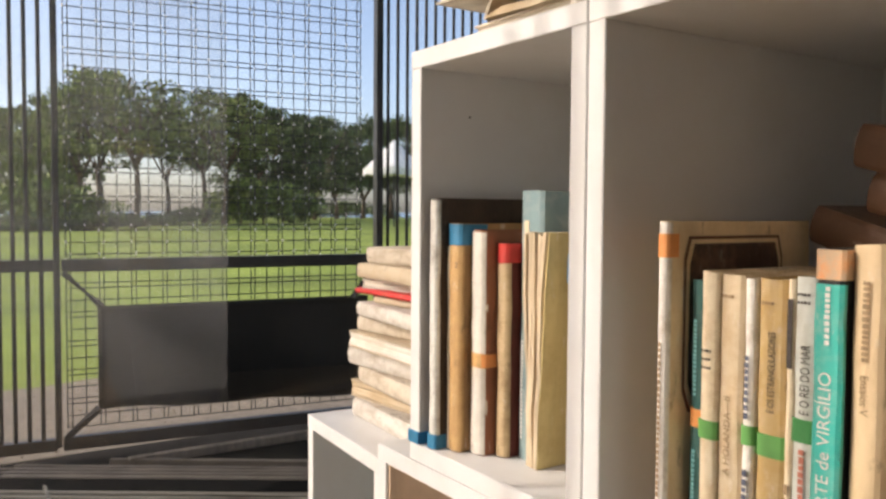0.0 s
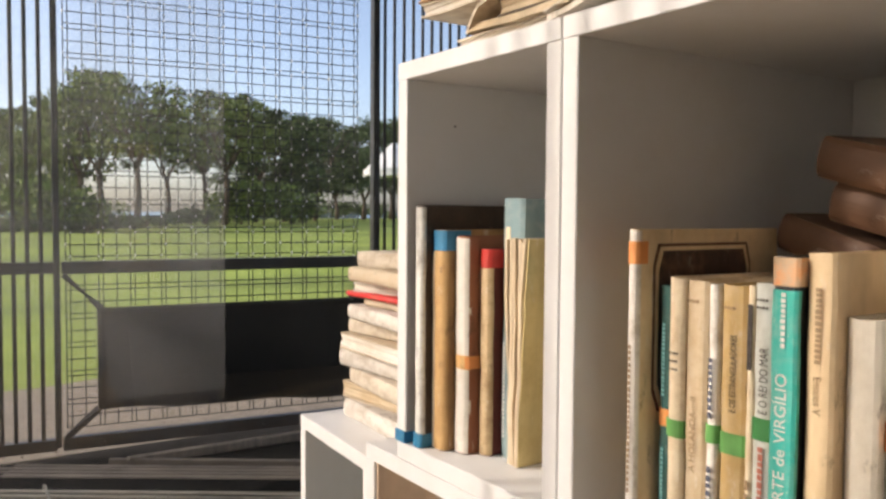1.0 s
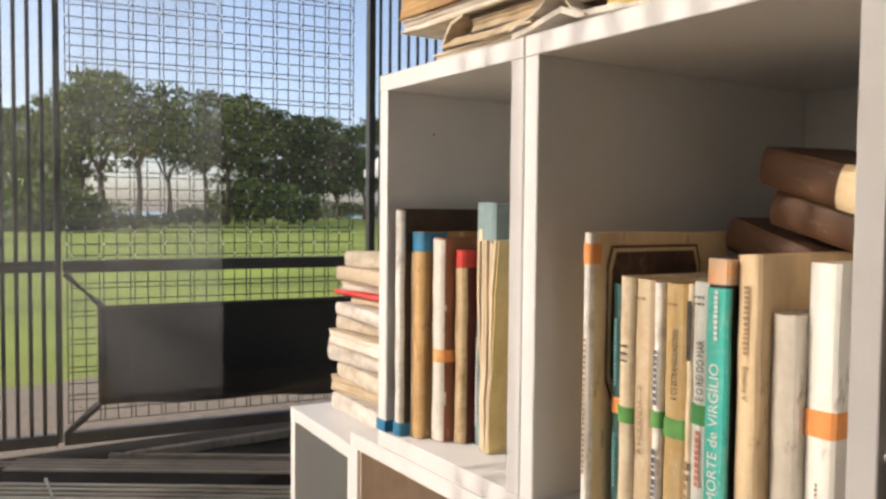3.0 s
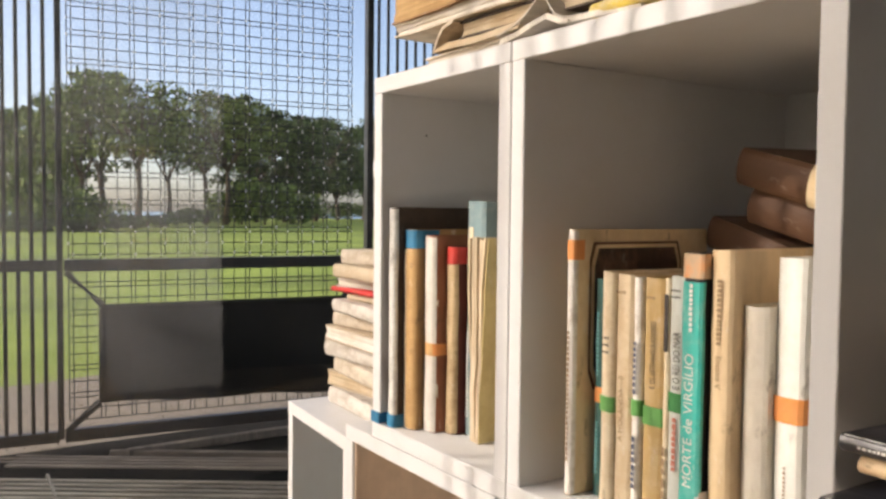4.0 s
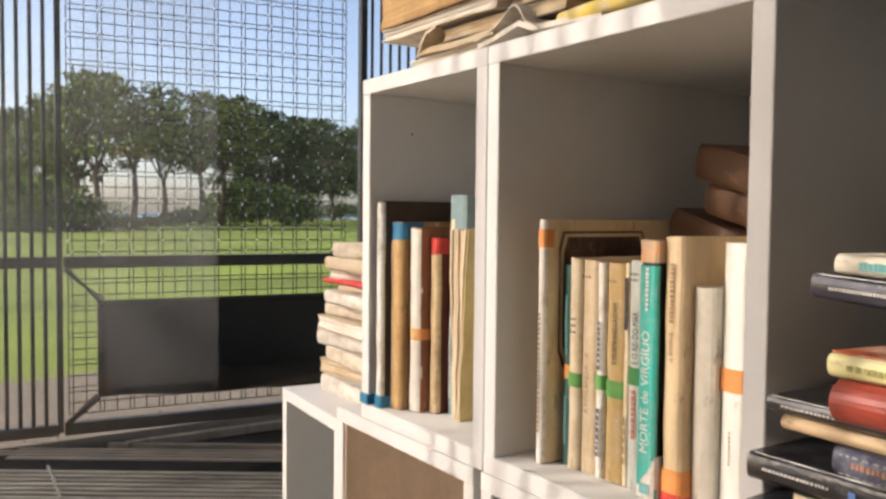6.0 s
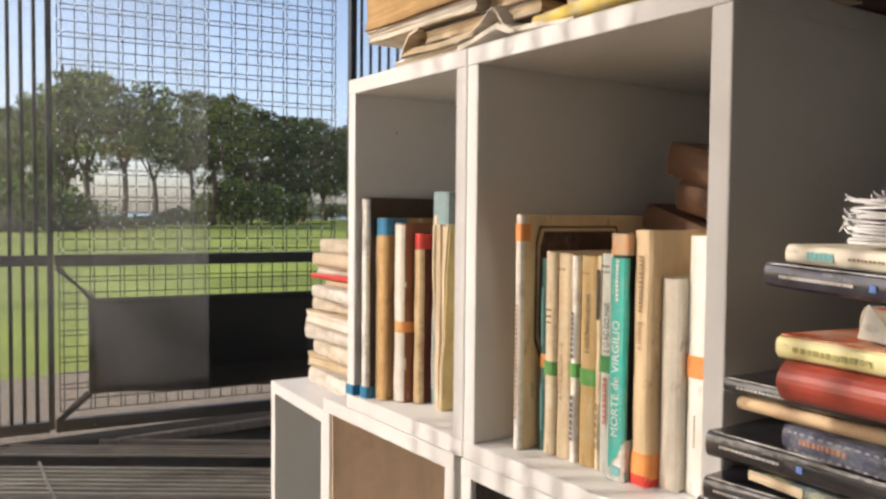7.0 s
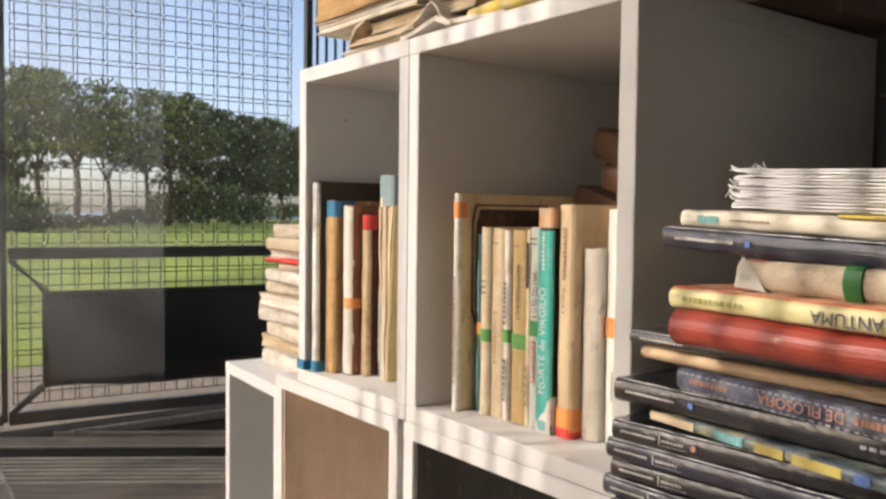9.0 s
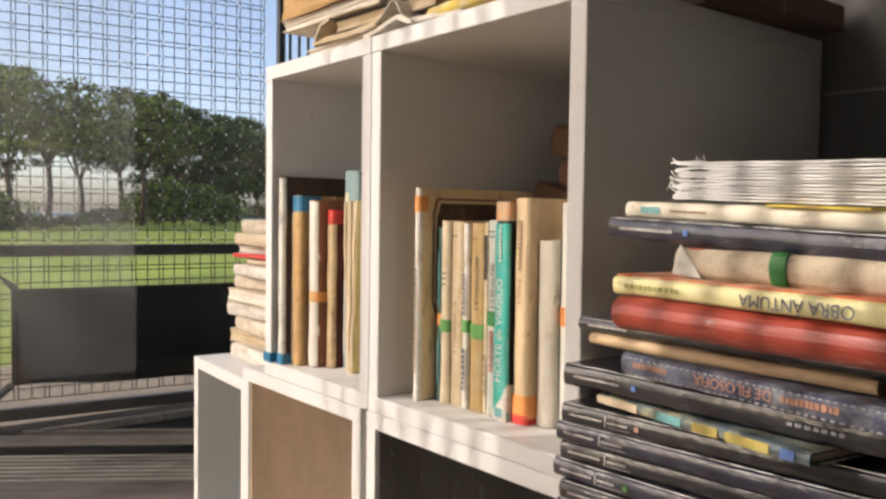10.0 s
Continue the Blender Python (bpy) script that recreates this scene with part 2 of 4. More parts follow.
def build_shell():
    # unseen pier and wall, added to block sun; the gap lets fill in
    tagged(obj("wall_south", boxed(0.10, 0.42, SOUTH - 0.05, SOUTH, FLOOR, 2.4), M["wall"]), "unseen grey pier added to shade the stack's right end", "wall", **structure)
    tagged(obj("wall_south", boxed(0.57, 2.6, SOUTH - 0.05, SOUTH, FLOOR, 2.4), M["wall"]), "unseen grey wall added to hold back light behind the viewer", "wall", **structure)
    tagged(obj("wall_east", boxed(2.6, 2.7, SOUTH - 0.05, 1.9, FLOOR, 2.4), M["wall"]), "plain grey end wall", "wall", **structure)
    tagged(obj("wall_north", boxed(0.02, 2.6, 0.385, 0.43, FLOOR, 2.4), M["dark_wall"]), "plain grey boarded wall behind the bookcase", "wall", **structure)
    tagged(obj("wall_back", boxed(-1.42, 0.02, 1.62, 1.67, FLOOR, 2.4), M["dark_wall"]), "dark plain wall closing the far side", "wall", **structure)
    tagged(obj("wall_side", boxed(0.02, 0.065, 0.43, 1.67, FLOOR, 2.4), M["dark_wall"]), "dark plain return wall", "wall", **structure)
    tagged(obj("trim", boxed(0.30, 2.6, 0.381, 0.385, 0.338, 0.341), M["deck"]), "thin weathered seam between the wall boards", "trim", **structure)
    # unseen pale roof, added to cut the sky and bounce light down
    tagged(obj("ceiling", boxed(-2.3, 2.7, SOUTH - 0.1, 1.9, 2.4, 2.5), M["roof"]), "unseen pale flat roof added to bounce light down", "ceiling", **structure)


EYE = Vector((0.643, -0.48, 0))
VD, VR = Vector((-0.833, 0.553, 0)), Vector((0.553, 0.833, 0))


def far(u, d):
    """A spot on the lawn: sideways slope u and distance d down the view."""
    return EYE + VD * d + VR * (u * d)


def ground_z(x, y):
    d = max(0.0, (Vector((x, y, 0)) - EYE).dot(VD))
    if x > -2.2:
        return -0.62
    r = (Vector((x, y, 0)) - EYE).length
    z = -0.55 + 0.02 * noise.noise((x * 0.3, y * 0.3, 0)) * min(1.0, r / 12)
    if r > 95:
        z -= 13 * min(1.0, (r - 95) / 40)
    return z


def build_ground():
    m = mat("lawn", (0.205, 0.27, 0.03), 0.85, 0.35, 0.5, 0.9, 40, stain=(0.24, 0.27, 0.06), stain_amt=0.5, stain_scale=0.25)
    bm = bmesh.new()
    rings = [0.0, 2, 3, 4, 5, 6, 8, 10, 13, 16, 20, 25, 32, 40, 50, 62, 75, 90, 95, 105, 120, 135, 200, 400, 900, 2000, 4500]
    seg, prev = 64, None
    for r in rings:
        ring = []
        for k in range(seg):
            a = 2 * math.pi * k / seg
            x, y = -2.2 + r * math.cos(a), r * math.sin(a)
            ring.append(bm.verts.new((x, y, ground_z(x, y))))
            if r == 0.0:
                break
        if prev:
            for k in range(seg):
                if len(prev) == 1:
                    bm.faces.new((prev[0], ring[k], ring[(k + 1) % seg]))
                else:
                    bm.faces.new((prev[k], ring[k], ring[(k + 1) % seg], prev[(k + 1) % seg]))
        prev = ring
    tagged(obj("ground", bm, m, smooth=True), "bright green mown lawn of the park", "lawn", **structure)
    gravel = mat("gravel", (0.235, 0.195, 0.15), 0.9, 0.25, 45, 0.6, 60, stain=(0.2, 0.165, 0.125), stain_amt=0.5, stain_scale=2.5)
    bm = bmesh.new()
    rnd = random.Random(4)
    edge = []
    for k in range(60):
        y = -6 + k * 0.25
        edge.append((y, -3.42 - 0.28 * (y * 0.35) + 0.07 * noise.noise((0, y * 2.2, 3)) + 0.05 * rnd.uniform(-1, 1)))
    vs = [(bm.verts.new((-2.26, y, -0.525)), bm.verts.new((x, y, -0.522))) for y, x in edge]
    for a, b in zip(vs, vs[1:]):
        bm.faces.new((a[0], b[0], b[1], a[1]))
    tagged(obj("path", bm, gravel), "brown trodden gravel path beside the lawn", "path", **structure)
    # unseen pale slab, added as a reflector for warm fill light
    paving = mat("bounce_paving", (0.58, 0.52, 0.43), 0.85, 0.12, 5, 0.4, 60, stain=(0.42, 0.37, 0.3), stain_amt=0.4, stain_scale=1.5)
    tagged(obj("pavement", boxed(-2.2, 6.0, -9.0, SOUTH - 0.1, -0.60, -0.515), paving), "unseen pale terrace added to bounce warm light indoors", "terrace", **structure)
    # loose stones on the path
    bm = bmesh.new()
    for _ in range(900):
        y = rnd.uniform(-1.2, 3.2)
        x = rnd.uniform(-3.6 - 0.1 * y, -2.28)
        s = rnd.uniform(0.003, 0.007)
        bmesh.ops.create_icosphere(bm, subdivisions=1, radius=s, matrix=Matrix.Translation((x, y, -0.521)) @ Matrix.Diagonal((1, rnd.uniform(0.6, 1.2), 0.5, 1)))
    tagged(obj("pebbles", bm, gravel), "small brown pebbles scattered on the path", "gravel", kind="stuff")
    sea = mat("sea_water", (0.10, 0.20, 0.28), 0.25, 0.2, 0.02, 0.6, 0.3)
    bm = bmesh.new()
    bmesh.ops.create_circle(bm, cap_ends=True, radius=4900, segments=64)
    bmesh.ops.translate(bm, vec=(0, 0, -12.5), verts=bm.verts)
    tagged(obj("water", bm, sea), "pale blue sea beyond the park", "sea", **structure)


# ---- gate and fence ----
GATE = Matrix.Translation((-2.193, -0.068, 0)) @ Matrix.Rotation(-0.1136, 4, "Z")
GW, G_TOP = 1.021, 2.3      # local: y runs along the gate


def build_gate():
    g = thing("metal_gate", "black steel gate filled with woven double-wire mesh", "gate", GATE)
    for y, hw in ((0.004, 0.009), (GW, 0.012)):
        part("gate_post", boxed(-0.018, 0.018, y - hw, y + hw, FLOOR + 0.02, G_TOP, 0.002), M["black"], g)
    for z, h in ((0.07, 0.017), (-0.462, 0.019), (1.55, 0.018), (G_TOP - 0.02, 0.02)):
        part("gate_rail", boxed(-0.016, 0.016, 0.016, GW - 0.016, z - h, z + h, 0.002), M["black"], g)
    # corner braces
    for pts in (((0.0, 0.02, 0.05), (0.0, 0.125, -0.055)), ((0.0, 0.02, -0.445), (0.0, 0.115, -0.36)), ((0.0, GW - 0.02, 0.05), (0.0, GW - 0.1, -0.06))):
        bm = tube([(0.022, p[1], p[2]) for p in pts], 0.012, 4)
        part("brace", bm, M["black"], g)
    for y in (0.13, 0.62):
        bm = bmesh.new()
        bmesh.ops.create_uvsphere(bm, u_segments=8, v_segments=6, radius=0.006, matrix=Matrix.Translation((0.018, y, -0.468)))
        part("bolt", bm, M["wire"], g, "bright bolt head")
    # woven mesh: pairs and single wires in turn
    ys, y = [], -0.062
    while y < GW:
        ys += [y, y + 0.013, y + 0.0525]
        y += 0.0925
    ys = [v for v in ys if 0.02 < v < GW - 0.02]
    zs, z = [], -0.44
    while z < G_TOP:
        zs += [z, z + 0.0155, z + 0.051]
        z += 0.0875
    zs = [v for v in zs if -0.44 < v < G_TOP - 0.04]
    amp, r = 0.0032, 0.0018
    # bright beads stand for the sun's glints on the upper crimps
    dots = bmesh.new()
    for i, v in enumerate(ys):
        pts = [(-0.036 + amp * (1 if (i + k) % 2 else -1), v, zv) for k, zv in enumerate(zs)]
        part("mesh_wire", tube(pts, r, 5), M["wire"], g, smooth=True)
        for k, zv in enumerate(zs):
            if (i + k) % 2 and zv > 0.05:
                bmesh.ops.create_icosphere(dots, subdivisions=1, radius=0.0026 + 0.0008 * math.sin(i * 5.1 + k * 3.7), matrix=Matrix.Translation((-0.0315, v, zv)) @ Matrix.Diagonal((0.8, 0.95, 1.9, 1)))
    for i, zv in enumerate(zs):
        pts = [(-0.036 - amp * (1 if (i + k) % 2 else -1), v, zv) for k, v in enumerate(ys)]
        part("mesh_wire", tube(pts, r, 5), M["wire"], g, smooth=True)
    tagged(part("crimp", dots, M["crimp"], g, "bright beads that stand for sun glints on the mesh crimps"), kind="stuff")
    return g


def build_fence(name, s0, s1, label, m=None, pitch=0.0365, r=0.0062, posts=0.02, post_every=1.02):
    f = thing(name, label, "fence", m or GATE)
    n = int(abs(s1 - s0) / pitch)
    for z in (0.07, -0.462, 1.55, G_TOP - 0.02):
        part("rail", boxed(-0.016, 0.016, min(s0, s1), max(s0, s1), z - 0.017, z + 0.017, 0.002), M["black"], f)
    bm = tube([(0, 0, -0.45), (0, 0, G_TOP - 0.04)], r, 8)
    first = part("fence_bar", bm, M["black"], f, smooth=True)
    step = pitch if s1 > s0 else -pitch
    first.location = (0, s0 + step, 0)
    for k in range(2, n):
        ob = new("fence_bar", first.data)
        ob.parent = f
        ob.location = (0, s0 + step * k, 0)
    for k in range(1, int(abs(s1 - s0) / post_every) + 1):
        y = s0 + math.copysign(post_every * k, step)
        part("post", boxed(-0.02, 0.02, y - posts, y + posts, FLOOR, G_TOP, 0.002), M["black"], f)
    return f


def build_tarp():
    """A black sheet laced to the lower half of the gate."""
    t = thing("tarpaulin", "black tarpaulin sheet laced across the gate", "tarpaulin", GATE)
    bm = bmesh.new()
    nx, nz, y0, y1 = 40, 14, 0.115, 0.985
    grid = []
    for i in range(nx + 1):
        col = []
        for k in range(nz + 1):
            a, b = i / nx, k / nz
            y = y0 + (y1 - y0) * a
            top = -0.058 - 0.004 * math.sin(a * 9) - 0.006 * a
            bot = -0.372 - 0.03 * a + 0.004 * math.sin(a * 13)
            x = -0.010 + 0.005 * noise.noise((y * 6, b * 3, 1)) + 0.003 * math.sin(y * 25 + b * 2)
            col.append(bm.verts.new((x, y, bot + (top - bot) * b)))
        grid.append(col)
    for i in range(nx):
        for k in range(nz):
            bm.faces.new((grid[i][k], grid[i + 1][k], grid[i + 1][k + 1], grid[i][k + 1]))
    bmesh.ops.solidify(bm, geom=bm.faces[:], thickness=0.003)
    part("sheet", bm, M["tarp"], t, smooth=True)
    part("seam", tube([(-0.004 + 0.002 * math.sin(q), 0.196 + 0.026 * q / 8, -0.062 - 0.30 * q / 8) for q in range(9)], 0.0022, 5), M["roof_dark"], t, "dark sewn seam")
    part("hem", boxed(-0.006, -0.001, 0.115, 0.985, -0.068, -0.056, 0.001), M["tarp"], t)
    return t


def glass_mat(name, haze_low, haze_high):
    """Clear glass under a painted haze, in place of a reflection, that scatters the light that falls through it."""
    m = bpy.data.materials.new(name)
    m.use_nodes = True
    n, l = m.node_tree.nodes, m.node_tree.links
    n.remove(n["Principled BSDF"])
    tr, gl, df, tl = n.new("ShaderNodeBsdfTransparent"), n.new("ShaderNodeBsdfGlossy"), n.new("ShaderNodeBsdfDiffuse"), n.new("ShaderNodeBsdfTranslucent")
    gl.inputs["Roughness"].default_value = 0.012
    df.inputs["Color"].default_value = tl.inputs["Color"].default_value = (0.70, 0.66, 0.60, 1)
    tr.inputs["Color"].default_value = (0.96, 0.965, 0.96, 1)
    fr, a, b, film = n.new("ShaderNodeFresnel"), n.new("ShaderNodeMixShader"), n.new("ShaderNodeMixShader"), n.new("ShaderNodeMixShader")
    fr.inputs[0].default_value = 1.5
    l.new(fr.outputs[0], a.inputs[0])
    l.new(tr.outputs[0], a.inputs[1])
    l.new(gl.outputs[0], a.inputs[2])
    film.inputs[0].default_value = 0.7
    l.new(df.outputs[0], film.inputs[1])
    l.new(tl.outputs[0], film.inputs[2])
    tc, ns, mr = n.new("ShaderNodeTexCoord"), n.new("ShaderNodeTexNoise"), n.new("ShaderNodeMapRange")
    ns.inputs["Scale"].default_value, ns.inputs["Detail"].default_value = 4.0, 5
    l.new(tc.outputs["Object"], ns.inputs["Vector"])
    mr.inputs["From Min"].default_value, mr.inputs["From Max"].default_value = 0.35, 0.65
    mr.inputs["To Min"].default_value, mr.inputs["To Max"].default_value = haze_low, haze_high
    l.new(ns.outputs["Fac"], mr.inputs["Value"])
    # the painted haze thins out towards the floor
    sep, up, mul = n.new("ShaderNodeSeparateXYZ"), n.new("ShaderNodeMapRange"), n.new("ShaderNodeMath")
    up.inputs["From Min"].default_value, up.inputs["From Max"].default_value, up.inputs["To Min"].default_value = -0.36, 0.12, 0.02
    mul.operation = "MULTIPLY"
    l.new(tc.outputs["Object"], sep.inputs[0])
    l.new(sep.outputs["Z"], up.inputs["Value"])
    l.new(mr.outputs[0], mul.inputs[0])
    l.new(up.outputs[0], mul.inputs[1])
    l.new(mul.outputs[0], b.inputs[0])
    l.new(a.outputs[0], b.inputs[1])
    l.new(film.outputs[0], b.inputs[2])
    l.new(b.outputs[0], n["Material Output"].inputs["Surface"])
    return m


def build_pane():
    """The glass screen that stands between the shelves and the gate: a pane with painted haze and a clearer one."""
    p = thing("glass_screen", "clear glass screen with one pane of painted haze", "glass screen", Matrix.Translation((-1.60, 0.0, 0.0)) @ Matrix.Rotation(-0.084, 4, "Z"))
    for y0, y1, m, label in ((-1.45, 0.2445, glass_mat("hazed_glass", 0.05, 0.17), "glass pane with painted haze in place of a reflection"), (0.2455, 1.5, glass_mat("clear_glass", 0.004, 0.016), "clean glass pane")):
        bm = boxed(-0.003, 0.003, y0, y1, FLOOR - 0.023, 2.39)
        bmesh.ops.delete(bm, geom=[f for f in bm.faces if abs(f.normal.y) > 0.5], context="FACES")
        ob = part("pane", bm, m, p, label)
        ob.visible_shadow = False
    return p


# ---- trees and far things ----
BARK = mat("bark", (0.12, 0.085, 0.06), 0.9, 0.3, 6, 0.8, 20, stretch=(3, 3, 0.6))


def leaf_mat(name, c):
    m = mat(name, c, 0.6, 0.4, 0.9, 0, 1, spec=0.25)
    n, l = m.node_tree.nodes, m.node_tree.links
    b = n["Principled BSDF"]
    g, hs, mr = n.new("ShaderNodeNewGeometry"), n.new("ShaderNodeHueSaturation"), n.new("ShaderNodeMapRange")
    mr.inputs["To Min"].default_value, mr.inputs["To Max"].default_value = 0.4, 2.1
    l.new(g.outputs["Random Per Island"], mr.inputs["Value"])
    src = b.inputs["Base Color"].links[0].from_socket
    l.new(src, hs.inputs["Color"])
    l.new(mr.outputs[0], hs.inputs["Value"])
    l.new(hs.outputs[0], b.inputs["Base Color"])
    return m


LEAF = [leaf_mat("leaf_dark", (0.062, 0.088, 0.03)), leaf_mat("leaf_mid", (0.115, 0.14, 0.042)), leaf_mat("leaf_light", (0.12, 0.16, 0.04))]


def leaves(clumps, count, size, rnd):
    """Many small leaf sprays round the given clump centres."""
    v, f = [], []
    for _ in range(count):
        c, rad = clumps[rnd.randrange(len(clumps))]
        d = Vector((rnd.gauss(0, 1), rnd.gauss(0, 1), rnd.gauss(0, 1))).normalized() * rad * (rnd.random() ** 0.4)
        p = c + Vector((d.x, d.y, d.z * 0.62))
        s = size * rnd.uniform(0.5, 1.3)
        e = Euler((rnd.uniform(0, 6.3), rnd.uniform(0, 6.3), rnd.uniform(0, 6.3))).to_matrix()
        k = len(v)
        for q in ((-1, 0, 0), (0, -0.45, 0.1), (1, 0, 0), (0, 0.45, 0.1)):
            v.append(p + e @ (Vector(q) * s))
        f.append((k, k + 1, k + 2, k + 3))
    me = bpy.data.meshes.new("crown")
    me.from_pydata(v, [], f)
    return me


def tree(u, d, h, spread, leaf, seed, trunk_h=0.4, leaves_n=5000, name="tree", label="broad umbrella-shaped park tree with dark green leaves", lean=0.0, clumps=70):
    rnd = random.Random(seed)
    p = far(u, d)
    t = thing(name, label, "tree", Matrix.Translation((p.x, p.y, ground_z(p.x, p.y))), "trees round the lawn")
    bm, tips = bmesh.new(), []
    th = h * trunk_h
    r0 = 0.021 * h
    mid = Vector((lean * 0.5, 0.1, th * 0.5))
    top = Vector((lean, 0.0, th))
    tube([(0, 0, -0.2), mid, top], r0, 8, bm, [r0 * 1.25, r0 * 0.9, r0 * 0.75])
    for k in range(7):
        a = 2 * math.pi * k / 7 + rnd.uniform(-0.3, 0.3)
        reach = spread * rnd.uniform(0.45, 0.85)
        b = top + Vector((math.cos(a) * reach * 0.45, math.sin(a) * reach * 0.45, (h - th) * 0.35))
        c = top + Vector((math.cos(a) * reach, math.sin(a) * reach, (h - th) * rnd.uniform(0.5, 0.8)))
        tube([top - Vector((0, 0, th * 0.15 * rnd.random())), b, c], r0 * 0.4, 6, bm, [r0 * 0.5, r0 * 0.32, r0 * 0.12])
        for _ in range(2):
            q = b + Vector((rnd.uniform(-1, 1) * spread * 0.4, rnd.uniform(-1, 1) * spread * 0.4, (h - th) * rnd.uniform(0.1, 0.5)))
            tube([b, (b + q) / 2 + Vector((0, 0, 0.1)), q], r0 * 0.2, 5, bm, [r0 * 0.25, r0 * 0.18, r0 * 0.07])
    # clumps fill an uneven dome over the limbs
    zc, rz = h * (0.68 if trunk_h > 0.3 else 0.55), h * (0.29 if trunk_h > 0.3 else 0.40)
    for _ in range(clumps):
        a, e = rnd.uniform(0, 2 * math.pi), rnd.uniform(-0.75, 1.0)
        k = rnd.uniform(0.45, 1.0)
        rr = spread * k * math.sqrt(max(0.0, 1 - e * e)) * (1.0 + 0.25 * math.sin(3 * a + seed))
        tips.append((top * 0.5 + Vector((math.cos(a) * rr, math.sin(a) * rr, zc - th * 0.5 + rz * e * (0.75 + 0.25 * k))), spread * rnd.uniform(0.11, 0.25)))
    part("trunk", bm, BARK, t, smooth=True)
    me = leaves(tips, leaves_n, 0.012 * h + 0.035, rnd)
    me.materials.append(leaf)
    ob = new("crown", me)
    ob.parent = t
    return t


def shrub(u, d, w, h, leaf, seed, n=1800, label="dense dark green shrub at the edge of the lawn"):
    rnd = random.Random(seed)
    p = far(u, d)
    t = thing("shrub", label, "shrub", Matrix.Translation((p.x, p.y, ground_z(p.x, p.y))), "shrubs round the lawn")
    clumps = [(Vector((rnd.uniform(-w, w), rnd.uniform(-w, w), h * rnd.uniform(0.25, 0.75))), h * rnd.uniform(0.35, 0.55)) for _ in range(12)]
    me = leaves(clumps, n, 0.06 * h + 0.05, rnd)
    me.name = "foliage"
    me.materials.append(leaf)
    ob = new("foliage", me)
    ob.parent = t
    bm = tube([(0, 0, -0.1), (0.05, 0, h * 0.3), (0, 0.05, h * 0.6)], 0.05, 6, None, [0.07, 0.05, 0.02])
    part("stem", bm, BARK, t)


def build_far():
    F = 1453.0
    for i, (u, d, top, spread, lf, th, n) in enumerate((
            (-170, 50, 180, 4.0, 0, 0.3, 4000), (-60, 44, 190, 3.4, 1, 0.3, 4000), (20, 46, 195, 3.0, 1, 0.22, 4500), (75, 40, 185, 2.4, 2, 0.3, 4000),
            (130, 38, 150, 2.2, 1, 0.34, 2600), (165, 37, 128, 2.4, 2, 0.36, 2400), (228, 35, 140, 2.1, 1, 0.42, 1800),
            (285, 48, 195, 2.6, 0, 0.40, 2000), (350, 47, 170, 2.4, 1, 0.42, 2200), (385, 44, 165, 2.7, 1, 0.42, 2600), (440, 56, 185, 3.2, 0, 0.3, 5000), (490, 58, 195, 3.2, 0, 0.25, 5500),
            (545, 64, 205, 3.6, 0, 0.22, 5500), (585, 74, 208, 3.8, 0, 0.2, 5500), (630, 76, 205, 4.0, 0, 0.2, 5000), (680, 80, 205, 5.0, 0, 0.25, 4600), (800, 84, 200, 5.5, 0, 0.3, 4600))):
        h = (374 - top) / F * d + 0.78
        tree((u - 784) / F, d, h, spread * 1.25, LEAF[lf], 10 + i, th, int(n * 2.2), lean=0.4 * math.sin(i * 2.3))
    rnd = random.Random(3)
    for k in range(30):
        u = -40 + k * 26
        d = 27 + max(0.0, (u - 120) / 520) ** 1.4 * 62
        shrub((u - 784) / F, d + rnd.uniform(0.5, 2.5), 0.022 * d, 0.018 * d * rnd.uniform(0.7, 1.25), LEAF[0], 50 + k, 700)
    for k, (u, d, w, h) in enumerate(((415, 46, 1.2, 2.2), (455, 46, 1.3, 2.6), (500, 50, 1.2, 2.0), (130, 31, 1.0, 1.4), (70, 30, 1.2, 2.0))):
        shrub((u - 784) / F, d, w, h, LEAF[2], 90 + k, 1500, "light green leafy shrub under the trees")
    # white canopy among the trees
    p = far((685 - 784) / F, 40)
    c = thing("canopy", "white peaked fabric canopy on a slim pole", "canopy", Matrix.Translation((p.x, p.y, -0.55)))
    white = mat("white_canvas", (0.78, 0.77, 0.75), 0.8, 0.08, 2)
    bm = bmesh.new()
    tip = bm.verts.new((0, 0, 4.2))
    n = 12
    ring = [bm.verts.new((1.5 * math.cos(2 * math.pi * k / n), 1.5 * math.sin(2 * math.pi * k / n), 2.75 + 0.12 * (k % 2))) for k in range(n)]
    low = [bm.verts.new((v.co.x, v.co.y, v.co.z - 0.35)) for v in ring]
    for k in range(n):
        bm.faces.new((tip, ring[k], ring[(k + 1) % n]))
        bm.faces.new((ring[k], low[k], low[(k + 1) % n], ring[(k + 1) % n]))
    part("roof", bm, white, c)
    part("pole", tube([(0, 0, 0), (0, 0, 4.15)], 0.04, 6), M["black"], c)


# ---- shelving ----
TH = 0.018


